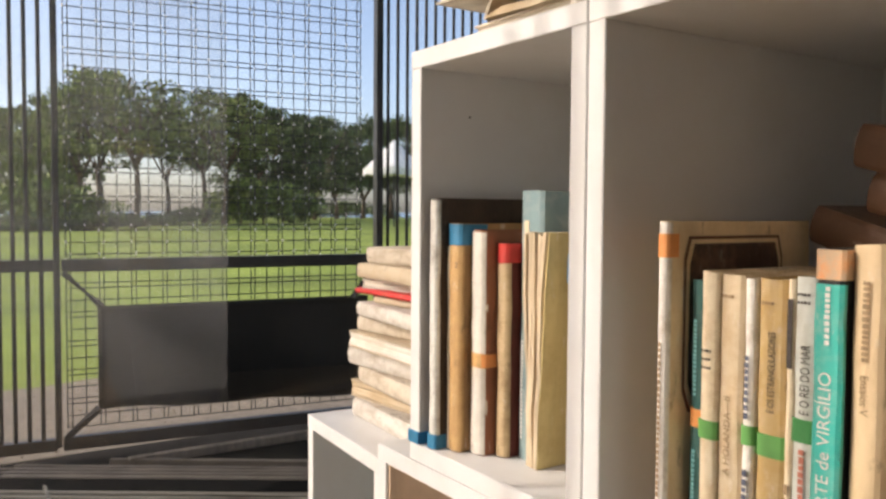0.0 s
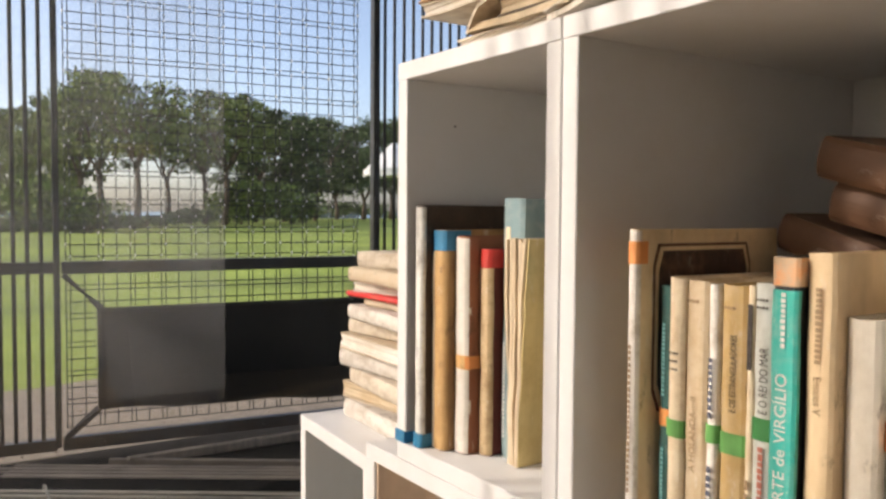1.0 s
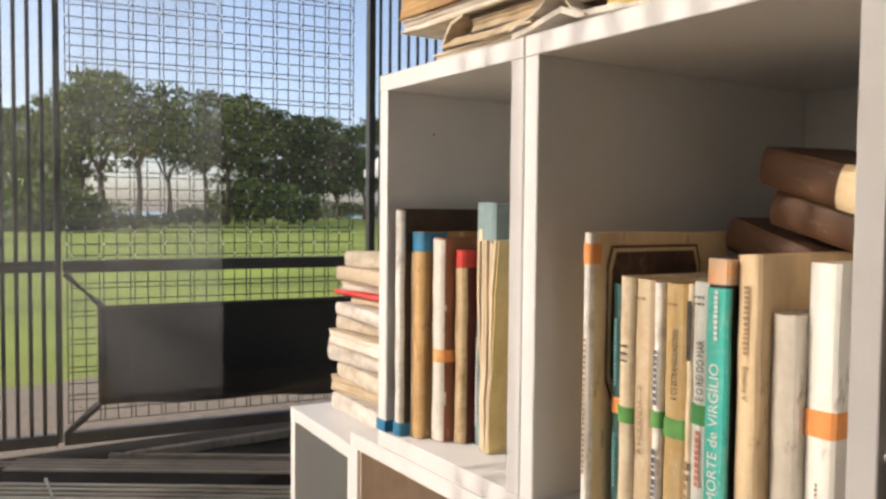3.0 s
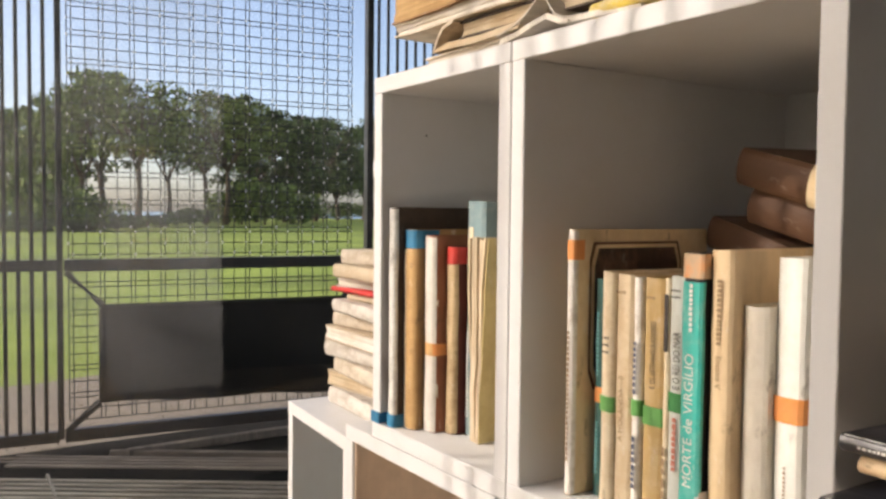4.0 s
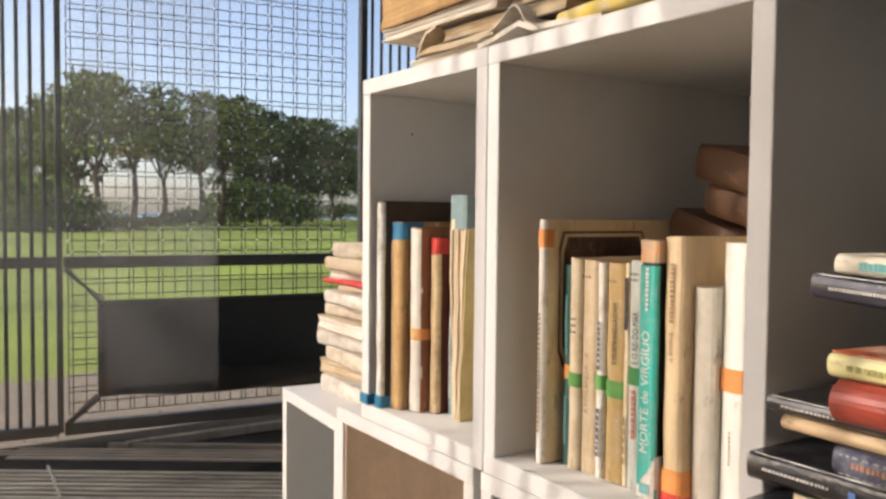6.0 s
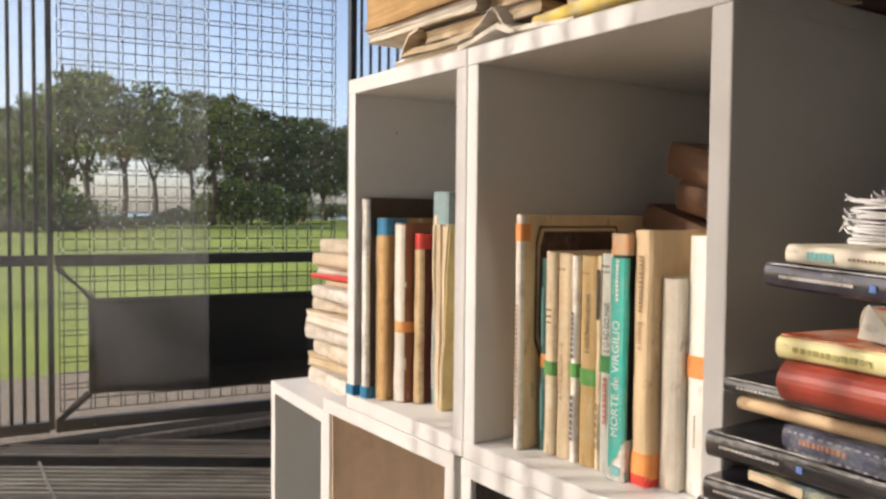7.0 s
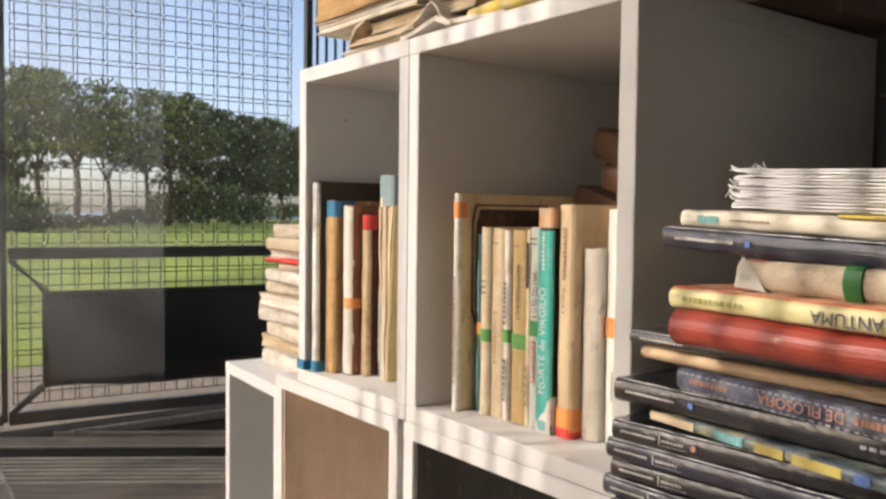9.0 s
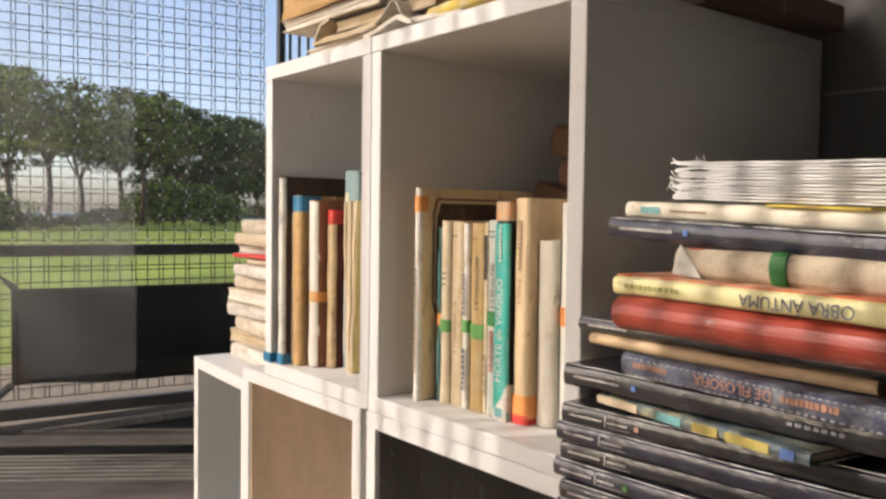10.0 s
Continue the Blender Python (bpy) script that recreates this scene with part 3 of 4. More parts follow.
def cube_unit(x0, x1, z0, z1, depth, dividers=(), m=None, label="white laminate open cube shelving unit", feet=False):
    t = thing("cube_shelf", label, "shelf", m, "stacked cube shelving")
    w = M["white"]

    def panel(name, *b):
        return part(name, boxed(*b, bevel=0.0008), w, t)
    panel("top_panel", x0, x1, 0, depth, z1 - TH, z1)
    panel("bottom_panel", x0, x1, 0, depth, z0, z0 + TH)
    panel("side_panel", x0, x0 + TH, 0.0005, depth, z0 + TH, z1 - TH)
    panel("side_panel", x1 - TH, x1, 0.0005, depth, z0 + TH, z1 - TH)
    for d in dividers:
        panel("divider", d, d + TH, 0.0005, depth, z0 + TH, z1 - TH)
    panel("back_panel", x0 + TH, x1 - TH, depth - 0.006, depth - 0.001, z0 + TH, z1 - TH)
    if feet:
        for x in (x0 + 0.03, x1 - 0.03):
            for y in (0.04, depth - 0.04):
                part("foot", tube([(x, y, z0), (x, y, FLOOR - (m.translation.z if m else 0.0))], 0.018, 10), M["black"], t)
    return t


def build_shelves():
    cube_unit(-0.276, -0.0195, -0.018, 0.398, 0.38, label="white narrow cube shelf holding old worn books")
    cube_unit(-0.018, 0.2955, -0.018, 0.398, 0.38, label="white cube shelf filled with old paperbacks")
    tagged(obj("plank", boxed(0.16, 0.326, 0.10, 0.366, 0.4, 0.428, 0.002), cloth("dark_wood", (0.11, 0.06, 0.035), 0.5, (0.06, 0.03, 0.02), 0.4)), "dark brown wooden board lying over the shelf edge", "board")
    cube_unit(-0.345, -0.034, -0.435, -0.019, 0.38, label="white empty lower cube shelf", feet=True)
    for x, y, z in ((-0.2578, 0.06, 0.335),):
        tagged(obj("screw", tube([(x - 0.0006, y, z), (x + 0.0006, y, z)], 0.0012, 10), M["roof_dark"]), "small dark screw hole in the panel", "screw")
    lining = cloth("tan_board", (0.64, 0.48, 0.34), 0.8, (0.52, 0.38, 0.26), 0.3, 0.02, rub=0.0)
    tagged(obj("board", boxed(-0.3268, -0.3235, 0.004, 0.37, -0.4165, -0.0375), lining), "tan board lining the side of the lower cube", "board")
    cube_unit(-0.022, 0.2955, -0.435, -0.019, 0.38, label="white lower cube shelf", feet=True)
    # added dark linings put the shade of this recess into the colour
    recess_dark = cloth("recess_dark_board", (0.11, 0.10, 0.095), 0.8, (0.08, 0.07, 0.065), 0.4, 0.08)
    tagged(obj("board", boxed(-0.0038, -0.0005, 0.004, 0.37, -0.4165, -0.0375), recess_dark), "added dark lining that deepens the lower cube's side", "board")
    tagged(obj("board", boxed(0.0, 0.277, 0.369, 0.3725, -0.4165, -0.0375), recess_dark), "added dark lining that deepens the lower cube's back", "board")
    cube_unit(0.32, 0.66, -0.435, -0.072, 0.34, label="low white cube shelf carrying a stack of books", feet=True, m=Matrix.Translation((0, -0.06, 0)))
    m = Matrix.Translation((-0.345, 0.004, -0.021)) @ Matrix.Rotation(radians(-4), 4, "Z")
    cube_unit(-0.235, -0.001, -0.414, 0.0 - 0.018, 0.38, (), m, "white lower cube shelf with a pile of books on top", feet=True)


# ---- books ----
def shell(w, d, h0, h1, c, bulge, seed, wob=0.0006, nz=7, out=0.0, taper=0.0):
    """A cover: two boards and a rounded spine. x is the thickness, y runs back from the spine, z up."""
    bm, rnd, cols = bmesh.new(), random.Random(seed), 8
    prof = [(-out, d, 1, 0)]
    for k in range(cols + 1):
        a = k / cols
        x = -out + (w + 2 * out) * a
        y = -bulge * (1 - (2 * a - 1) ** 2) + (0.0012 if k in (0, cols) else 0) - out
        prof.append((x, y, 0 if k == 0 else 0, 0))
    prof.append((w + out, d, -1, 0))
    inner = []
    for x, y, _, _ in prof:
        inner.append((min(max(x, c - out), w - c + out), y if y == d else max(y + c, 0.0)))
    lv = []
    ph = rnd.uniform(0, 20)
    for i in range(nz + 1):
        b = i / nz
        z = h0 + (h1 - h0) * b
        o, q = [], []
        for (x, y, _, _), (xi, yi) in zip(prof, inner):
            dx = wob * noise.noise((ph + z * 22, y * 9, 0)) * 2
            dy = wob * noise.noise((ph + 5 + z * 25, x * 30, 2)) * 2
            dz = wob * 1.5 * noise.noise((ph + x * 60, y * 30, 5)) if i in (0, nz) and h1 - h0 > 0.05 else 0
            if i == 0:
                dz = 0
            o.append(bm.verts.new((x + dx, y + dy, z + dz)))
            q.append(bm.verts.new((xi + dx, yi + dy, z + dz)))
        lv.append((o, q))
    n = len(prof)
    for (o, q), (o2, q2) in zip(lv, lv[1:]):
        for k in range(n - 1):
            bm.faces.new((o[k], o[k + 1], o2[k + 1], o2[k]))
            bm.faces.new((q[k + 1], q[k], q2[k], q2[k + 1]))
        bm.faces.new((o[0], o2[0], q2[0], q[0]))
        bm.faces.new((o[-1], q[-1], q2[-1], o2[-1]))
    for o, q in (lv[0], lv[-1]):
        for k in range(n - 1):
            bm.faces.new((o[k], o[k + 1], q[k + 1], q[k]))
    return bm


def block(w, y0, y1, z0, z1, x0, seed, wob=0.0007, hollow=0.002, nx=8):
    """A page block with a slightly hollow fore-edge and uneven leaves."""
    bm, rnd = bmesh.new(), random.Random(seed + 77)
    ny, nz = 4, 6
    vs = {}
    edge = [rnd.uniform(-1, 1) for _ in range(nx + 1)]
    for i in range(nx + 1):
        for j in range(ny + 1):
            for k in range(nz + 1):
                if 0 < i < nx and 0 < j < ny and 0 < k < nz:
                    continue
                a, b, c = i / nx, j / ny, k / nz
                y = y0 + (y1 - y0) * b
                if j == ny:
                    y += -hollow * (1 - (2 * a - 1) ** 2) + wob * edge[i] + wob * noise.noise((a * 20, c * 4, seed))
                z = z0 + (z1 - z0) * c
                if k == nz:
                    z += wob * 0.8 * edge[i]
                x = x0 + w * a + wob * noise.noise((c * 5 + seed, b * 3, a))
                vs[i, j, k] = bm.verts.new((x, y, z))

    def quads(get, na, nb):
        for p in range(na):
            for q in range(nb):
                bm.faces.new((vs[get(p, q)], vs[get(p + 1, q)], vs[get(p + 1, q + 1)], vs[get(p, q + 1)]))
    for e in (0, nx):
        quads(lambda p, q: (e, p, q), ny, nz)
    for e in (0, ny):
        quads(lambda p, q: (p, e, q), nx, nz)
    for e in (0, nz):
        quads(lambda p, q: (p, q, e), nx, ny)
    return bm


BOOKS = [0]


def book(w, h, d, cover, pages="pages", label="", m=None, c=0.0018, bulge=0.002, overhang=0.002, group="books on the shelves", bands=(), wob=0.0006,
         cover_reach=1.0, name="book"):
    """bands: (z0, z1, material, reach back along the boards)."""
    BOOKS[0] += 1
    sd = BOOKS[0] * 13
    t = thing(name, label, "book", m, group)
    part("cover", shell(w, d * cover_reach, 0, h, c, bulge, sd, wob), cover, t)
    part("page_block", block(w - 2 * c - 0.0006, max(c, 0.0022), d - overhang, overhang * 0.6, h - overhang, c + 0.0003, sd, wob), M[pages], t)
    for z0, z1, mt, reach in bands:
        part("tape", shell(w, reach, z0, z1, 0.0004, bulge, sd, wob, 4, 0.0011), M[mt], on_cover(t))
    return t


def spine_m(w, z, bulge=0.002, up=True, shift=0.0, off=0.0011):
    """On the spine, running up (or down) it."""
    r = Matrix(((0, -1, 0, 0), (0, 0, -1, 0), (1, 0, 0, 0), (0, 0, 0, 1))) if up else Matrix(((0, 1, 0, 0), (0, 0, -1, 0), (-1, 0, 0, 0), (0, 0, 0, 1)))
    return Matrix.Translation((w / 2 + shift, -bulge - off, z)) @ r


def at(x, y, z=0.0, rz=0.0, lean=0.0):
    return Matrix.Translation((x, y, z)) @ Matrix.Rotation(radians(rz), 4, "Z") @ Matrix.Rotation(radians(lean), 4, "Y")


def build_cube_two_books():
    S = 0.0006
    # tall album with a framed picture on its cover
    cream = cloth("cream_card", (0.72, 0.57, 0.36), 0.6, (0.55, 0.36, 0.14), 0.35)
    whites = cloth("worn_white_paper", (0.74, 0.70, 0.64), 0.75, (0.36, 0.29, 0.21), 0.5, sc=35)
    b = book(0.0078, 0.231, 0.17, cream, "pages", "tall cream album with a dark framed picture cover", at(0.0325, 0.027, S))
    part("spine_strip", shell(0.0078, 0.003, 0.001, 0.2305, 0.0004, 0.002, 3, 0.0003, 6, 0.0006), whites, b, "worn white paper spine")
    part("tape", shell(0.0078, 0.009, 0.205, 0.222, 0.0004, 0.002, 4, 0.0004, 2, 0.0014), M["orange_tape"], b, "folded orange tape tab")
    dark = cloth("dark_picture", (0.075, 0.05, 0.04), 0.5, (0.22, 0.12, 0.07), 0.6, 0.4, 30)
    fr = cloth("brown_frame_ink", (0.16, 0.07, 0.04), 0.6)
    # octagonal frame and picture on the front board
    for k, (inset, th, mt, nm) in enumerate(((0.0, 0.0004, fr, "picture_frame"), (0.0022, 0.0007, cream, "picture_mount"), (0.0055, 0.0010, dark, "picture"))):
        y0, y1, z0, z1, cc = 0.016 + inset, 0.132 - inset, 0.09 + inset, 0.220 - inset, 0.016
        pts = [(y0 + cc * 0.4, z0), (y1 - cc * 0.4, z0), (y1, z0 + cc), (y1, z1 - cc), (y1 - cc * 0.3, z1), (y0 + cc * 0.3, z1), (y0, z1 - cc), (y0, z0 + cc)]
        bm = bmesh.new()
        f = bm.faces.new([bm.verts.new((0.0084, y, z)) for y, z in pts])
        g = bmesh.ops.extrude_face_region(bm, geom=[f])
        bmesh.ops.translate(bm, vec=(th, 0, 0), verts=[v for v in g["geom"] if isinstance(v, bmesh.types.BMVert)])
        part(nm, bm, mt, b)
    bars_part(26, 0.12, 0.0026, M["ink_brown"], b, spine_m(0.0078, 0.03, 0.0026), seed=2)
    bars_part(3, 0.02, 0.004, M["ink_red"], b, Matrix.Translation((0.0086, 0.05, 0.018)) @ Matrix.Rotation(radians(90), 4, "Y") @ Matrix.Rotation(radians(90), 4, "Z"), seed=3)
    # narrow dark teal paperback
    b = book(0.011, 0.189, 0.13, cloth("dark_teal", (0.035, 0.13, 0.12), 0.5, (0.12, 0.14, 0.11), 0.4), "pages", "thin dark teal paperback with orange band", at(0.046, 0.047, S),
             bands=((0.082, 0.095, "orange_tape", 0.02),))
    bars_part(18, 0.06, 0.0028, M["ink_teal"], b, spine_m(0.011, 0.105), seed=5)
    bars_part(14, 0.05, 0.0028, M["ink_teal"], b, spine_m(0.011, 0.02), seed=6)
    old = dict(amt=0.5, stain=(0.42, 0.25, 0.10))
    c3 = cloth("pale_yellow_card", (0.68, 0.58, 0.41), 0.7, **old)
    b = book(0.0145, 0.196, 0.13, c3, "pages", "pale yellow old paperback with green tape", at(0.0575, 0.043, S), bands=((0.077, 0.090, "green_tape", 0.02),))
    for i, z in enumerate((0.128, 0.134, 0.14)):
        bars_part(4, 0.009, 0.0018, M["ink"], b, Matrix.Translation((0.003, -0.0031, z)) @ Matrix.Rotation(radians(90), 4, "X"), seed=i)
    b = book(0.0185, 0.195, 0.135, cloth("tan_card", (0.57, 0.46, 0.31), 0.75, **old), "pages", "tan old paperback with faded lettering", at(0.0725, 0.045, S))
    text_part("A HOLANDA—II", 0.0072, M["ink_brown"], b, spine_m(0.0185, 0.055), squeeze=1.05)
    bars_part(4, 0.013, 0.0025, M["ink_brown"], b, Matrix.Translation((0.003, -0.0031, 0.18)) @ Matrix.Rotation(radians(90), 4, "X"), seed=8)
    b = book(0.0085, 0.193, 0.135, whites, "pages_white", "slim white paperback with black lettering and green tape", at(0.0925, 0.045, S), bands=((0.080, 0.093, "green_tape", 0.02),))
    bars_part(8, 0.05, 0.0038, M["ink_slate"], b, spine_m(0.0085, 0.020, off=0.0016), seed=9, gap=0.3)
    bars_part(9, 0.052, 0.0034, M["ink_slate"], b, spine_m(0.0085, 0.098, off=0.0016), seed=19, gap=0.3)
    gold = cloth("stained_gold_card", (0.50, 0.34, 0.14), 0.65, (0.66, 0.52, 0.32), 0.7, 0.25, 14)
    b = book(0.0205, 0.194, 0.135, gold, "pages", "water-stained golden brown paperback with green tape", at(0.102, 0.047, S), bands=((0.075, 0.090, "green_tape", 0.022),))
    text_part("E OS ESTRANGULADORES", 0.0075, M["ink"], b, spine_m(0.0205, 0.105, shift=0.002), squeeze=0.62)
    bars_part(4, 0.012, 0.0018, M["ink_brown"], b, Matrix.Translation((0.004, -0.0031, 0.178)) @ Matrix.Rotation(radians(90), 4, "X"), seed=8)
    b = book(0.006, 0.195, 0.135, c3, "pages", "thin yellowed booklet with a black printed panel", at(0.1235, 0.047, S))
    part("print_panel", boxed(0.0012, 0.0048, -0.0028, -0.0022, 0.137, 0.182), M["ink"], b)
    bars_part(5, 0.05, 0.003, M["ink_brown"], b, spine_m(0.006, 0.02), seed=12)
    b = book(0.0165, 0.197, 0.135, cloth("grey_blue_card", (0.42, 0.43, 0.39), 0.6, (0.30, 0.26, 0.18), 0.45), "pages", "grey-blue paperback with red script and green tape", at(0.1295, 0.046, S),
             bands=((0.091, 0.106, "dark_green_tape", 0.02),))
    text_part("E O REI DO MAR", 0.0095, M["ink"], b, spine_m(0.0165, 0.109, shift=0.0015), squeeze=0.64)
    bars_part(9, 0.048, 0.0040, M["ink_red"], b, spine_m(0.0165, 0.045), seed=14, gap=0.2)
    for i, z in enumerate((0.181, 0.186)):
        bars_part(4, 0.011, 0.0018, M["ink"], b, Matrix.Translation((0.003, -0.0031, z)) @ Matrix.Rotation(radians(90), 4, "X"), seed=i + 40)
    # turquoise novel
    turq = cloth("turquoise_card", (0.04, 0.43, 0.36), 0.4, (0.30, 0.55, 0.48), 0.4, sc=45)
    b = book(0.0172, 0.216, 0.14, cloth("black_card", (0.02, 0.02, 0.022), 0.4, (0.05, 0.05, 0.05), 0.3), "pages", "turquoise novel with white lettering and orange tape", at(0.1475, 0.040, S), bands=((0.197, 0.2155, "faded_tape", 0.02),), bulge=0.001)
    spine(b, 0.0172, 0.195, turq, "turquoise spine", 0.001, 0.0003)
    part("spine_foot", shell(0.0172, 0.012, 0.0, 0.036, 0.0004, 0.001, 5, 0.0002, 2, 0.0009), whites, on_cover(b), "white foot of the spine")
    text_part("MORTE de VIRGÍLIO", 0.0118, M["ink_white"], b, spine_m(0.0172, 0.038, 0.001, off=0.0015), squeeze=0.98)
    bars_part(10, 0.036, 0.0034, M["ink_white"], b, spine_m(0.0172, 0.157, 0.001, off=0.0015), seed=15, gap=0.3)
    bars_part(1, 0.012, 0.012, M["ink_teal"], b, spine_m(0.0172, 0.004, 0.001, off=0.0015), seed=15)
    tan = cloth("buff_card", (0.62, 0.47, 0.29), 0.7, (0.48, 0.31, 0.15), 0.35, sc=9)
    b = book(0.0195, 0.219, 0.15, tan, "pages", "tall buff paperback with brown lettering and red tape", at(0.1662, 0.048, S), bands=((0.006, 0.028, "orange_tape", 0.03), (0.0, 0.009, "red_tape", 0.031)))
    bars_part(14, 0.056, 0.0042, M["ink_brown"], b, spine_m(0.0195, 0.149), seed=16, gap=0.3)
    text_part("Ensaios V", 0.0075, M["ink_brown"], b, spine_m(0.0195, 0.141, up=False), squeeze=0.85)
    vel = cloth("white_vellum", (0.70, 0.65, 0.55), 0.6, (0.50, 0.42, 0.30), 0.35)
    book(0.0215, 0.179, 0.12, vel, "pages", "shorter plain off-white book with soft cover", at(0.1862, 0.060, S))
    b = book(0.022, 0.215, 0.14, cloth("clean_white_card", (0.78, 0.75, 0.69), 0.5, (0.6, 0.52, 0.4), 0.25), "pages_white", "white book with an orange spine label", at(0.2082, 0.068, S),
             bands=((0.098, 0.116, "orange_tape", 0.025),))
    bars_part(9, 0.03, 0.0018, M["ink_brown"], b, spine_m(0.022, 0.04), seed=18)
    # three leather volumes lying behind
    lea = cloth("brown_leather", (0.12, 0.058, 0.03), 0.5, (0.07, 0.035, 0.02), 0.5)
    for k, (x, y, z, ry, rz, w) in enumerate(((0.042, 0.195, 0.246, 15, -14, 0.031), (0.098, 0.180, 0.270, 13, -14, 0.030), (0.090, 0.174, 0.307, 13, -16, 0.033))):
        b = lying(w, 0.165, 0.085, lea, "pages", "brown leather-bound volume with a painted sunlit spine end" if k else "plain brown leather-bound volume", x, y, z - w, rz, False, "leather volumes on the back row", ry, bulge=0.003, c=0.002, wob=0.0003)
        # pale patch paints the sunlit end of the leather spine
        if k:
            part("spine_patch", shell(w, 0.012, 0.092 if k == 2 else 0.112, 0.1645, 0.0005, 0.003, BOOKS[0] * 13, 0.0003, 7, 0.0008), cloth("sunlit_leather", (0.66, 0.52, 0.32), 0.35, (0.5, 0.36, 0.2), 0.3), on_cover(b), "painted sunlit end of the leather spine")
    # plain back row that carries them
    for k in range(5):
        book(0.033, 0.178 - 0.005 * (k % 3), 0.13, lea, "pages", "brown leather book standing in the back row", at(0.09 + 0.0355 * k, 0.212, S))


def bent_leaf(name, prof, y0, y1, th, material, parent, label=""):
    """A curved sheet: a profile of x, z drawn out along y."""
    bm, rows = bmesh.new(), []
    n = len(prof)
    for i, (x, z) in enumerate(prof):
        a, b = prof[max(i - 1, 0)], prof[min(i + 1, n - 1)]
        d = Vector((b[0] - a[0], b[1] - a[1])).normalized()
        nx, nz = -d.y * th, d.x * th
        row = []
        for k in range(5):
            y = y0 + (y1 - y0) * k / 4
            wv = 0.002 * noise.noise((i * 0.7, k * 0.9, y0 * 9))
            row.append((bm.verts.new((x, y + (wv if k in (0, 4) else 0), z + wv)), bm.verts.new((x + nx, y + (wv if k in (0, 4) else 0), z + nz + wv))))
        rows.append(row)
    for r, q in zip(rows, rows[1:]):
        for k in range(4):
            bm.faces.new((r[k][0], r[k + 1][0], q[k + 1][0], q[k][0]))
            bm.faces.new((r[k][1], q[k][1], q[k + 1][1], r[k + 1][1]))
        for k in (0, 4):
            bm.faces.new((r[k][0], q[k][0], q[k][1], r[k][1]))
    for r in (rows[0], rows[-1]):
        for k in range(4):
            bm.faces.new((r[k][0], r[k][1], r[k + 1][1], r[k + 1][0]))
    return part(name, bm, material, parent, label, smooth=False)


def spine(b, w, h, material, label, bulge=0.002, wob=0.0005, x0=0.0):
    """A backing strip of another colour over the spine."""
    ob = part("spine_strip", shell(w, 0.0032, 0.0008, h - 0.0006, 0.0004, bulge, BOOKS[0] * 13, 0.0006, 9, 0.0009), material, on_cover(b), label)
    ob.location.x = x0
    return ob


def build_cube_one_books():
    S = 0.0006
    g = "old books in the narrow cube"
    bt = dict(group=g)
    b = book(0.0135, 0.25, 0.19, cloth("dark_brown_board", (0.07, 0.045, 0.03), 0.6, (0.13, 0.08, 0.05), 0.4), "pages_white", "tall dark brown album with worn pale spine", at(-0.2485, 0.007, S), **bt)
    spine(b, 0.0115, 0.249, cloth("flaking_spine", (0.74, 0.71, 0.65), 0.85, (0.25, 0.21, 0.17), 0.55, 0.2, 28), "flaking white spine", x0=0.0016, wob=0.0009)
    part("tape", shell(0.0135, 0.02, 0.0, 0.014, 0.0004, 0.002, 9, 0.0009, 3, 0.0016), M["blue_tape"], on_cover(b), "crumpled blue tape")
    b = book(0.021, 0.225, 0.17, cloth("brown_ochre_card", (0.36, 0.21, 0.09), 0.7, (0.24, 0.13, 0.06), 0.5), "pages", "ochre paperback with blue tape on its head", at(-0.2335, 0.020, S), bands=((0.204, 0.2245, "blue_tape", 0.03),), **bt)
    spine(b, 0.021, 0.204, cloth("ochre_card", (0.50, 0.31, 0.13), 0.7, (0.34, 0.18, 0.07), 0.6), "ochre worn spine")
    spine(b, 0.0055, 0.203, cloth("cream_strip", (0.70, 0.60, 0.42), 0.8, (0.4, 0.25, 0.1), 0.4), "cream edge of the spine", x0=-0.0002)
    bars_part(2, 0.008, 0.003, M["ink_brown"], b, spine_m(0.021, 0.182, shift=0.006), seed=3)
    b = book(0.0215, 0.219, 0.15, cloth("red_brown_board", (0.30, 0.12, 0.065), 0.7, (0.22, 0.08, 0.04), 0.5), "pages", "thick whitish old book with red-brown boards and orange tape", at(-0.2118, 0.033, S),
             bands=((0.086, 0.099, "orange_tape", 0.05),), bulge=0.003, **bt)
    spine(b, 0.0205, 0.218, cloth("whitewashed_card", (0.74, 0.69, 0.61), 0.85, (0.42, 0.35, 0.27), 0.4, sc=20), "whitewashed worn spine", 0.003, 0.0008)
    part("label_patch", shell(0.0205, 0.0035, 0.0855, 0.0995, 0.0004, 0.003, BOOKS[0] * 13, 0.0006, 4, 0.0014), cloth("faded_orange", (0.72, 0.42, 0.16), 0.6), on_cover(b), "faded orange tape")
    b = book(0.0155, 0.207, 0.14, cloth("dark_red_cloth", (0.16, 0.035, 0.025), 0.7, (0.08, 0.02, 0.015), 0.5), "pages", "tan book with a red taped head", at(-0.1895, 0.048, S), bands=((0.188, 0.2065, "red_tape", 0.03),), bulge=0.003, **bt)
    spine(b, 0.0155, 0.188, cloth("tan_leather", (0.54, 0.40, 0.23), 0.7, (0.27, 0.16, 0.07), 0.7, sc=22), "mottled tan spine", 0.003)
    b = book(0.033, 0.257, 0.17, cloth("teal_grey_cloth", (0.20, 0.29, 0.30), 0.75, (0.40, 0.44, 0.42), 0.6, sc=14), "pages", "tall worn grey-teal cloth book", at(-0.173, 0.061, S, 0, 0.4), **bt)
    part("label_patch", boxed(0.008, 0.015, -0.0034, -0.0026, 0.206, 0.229), cloth("cream_strip", (0.68, 0.58, 0.40), 0.8), on_cover(b), "torn paper label")
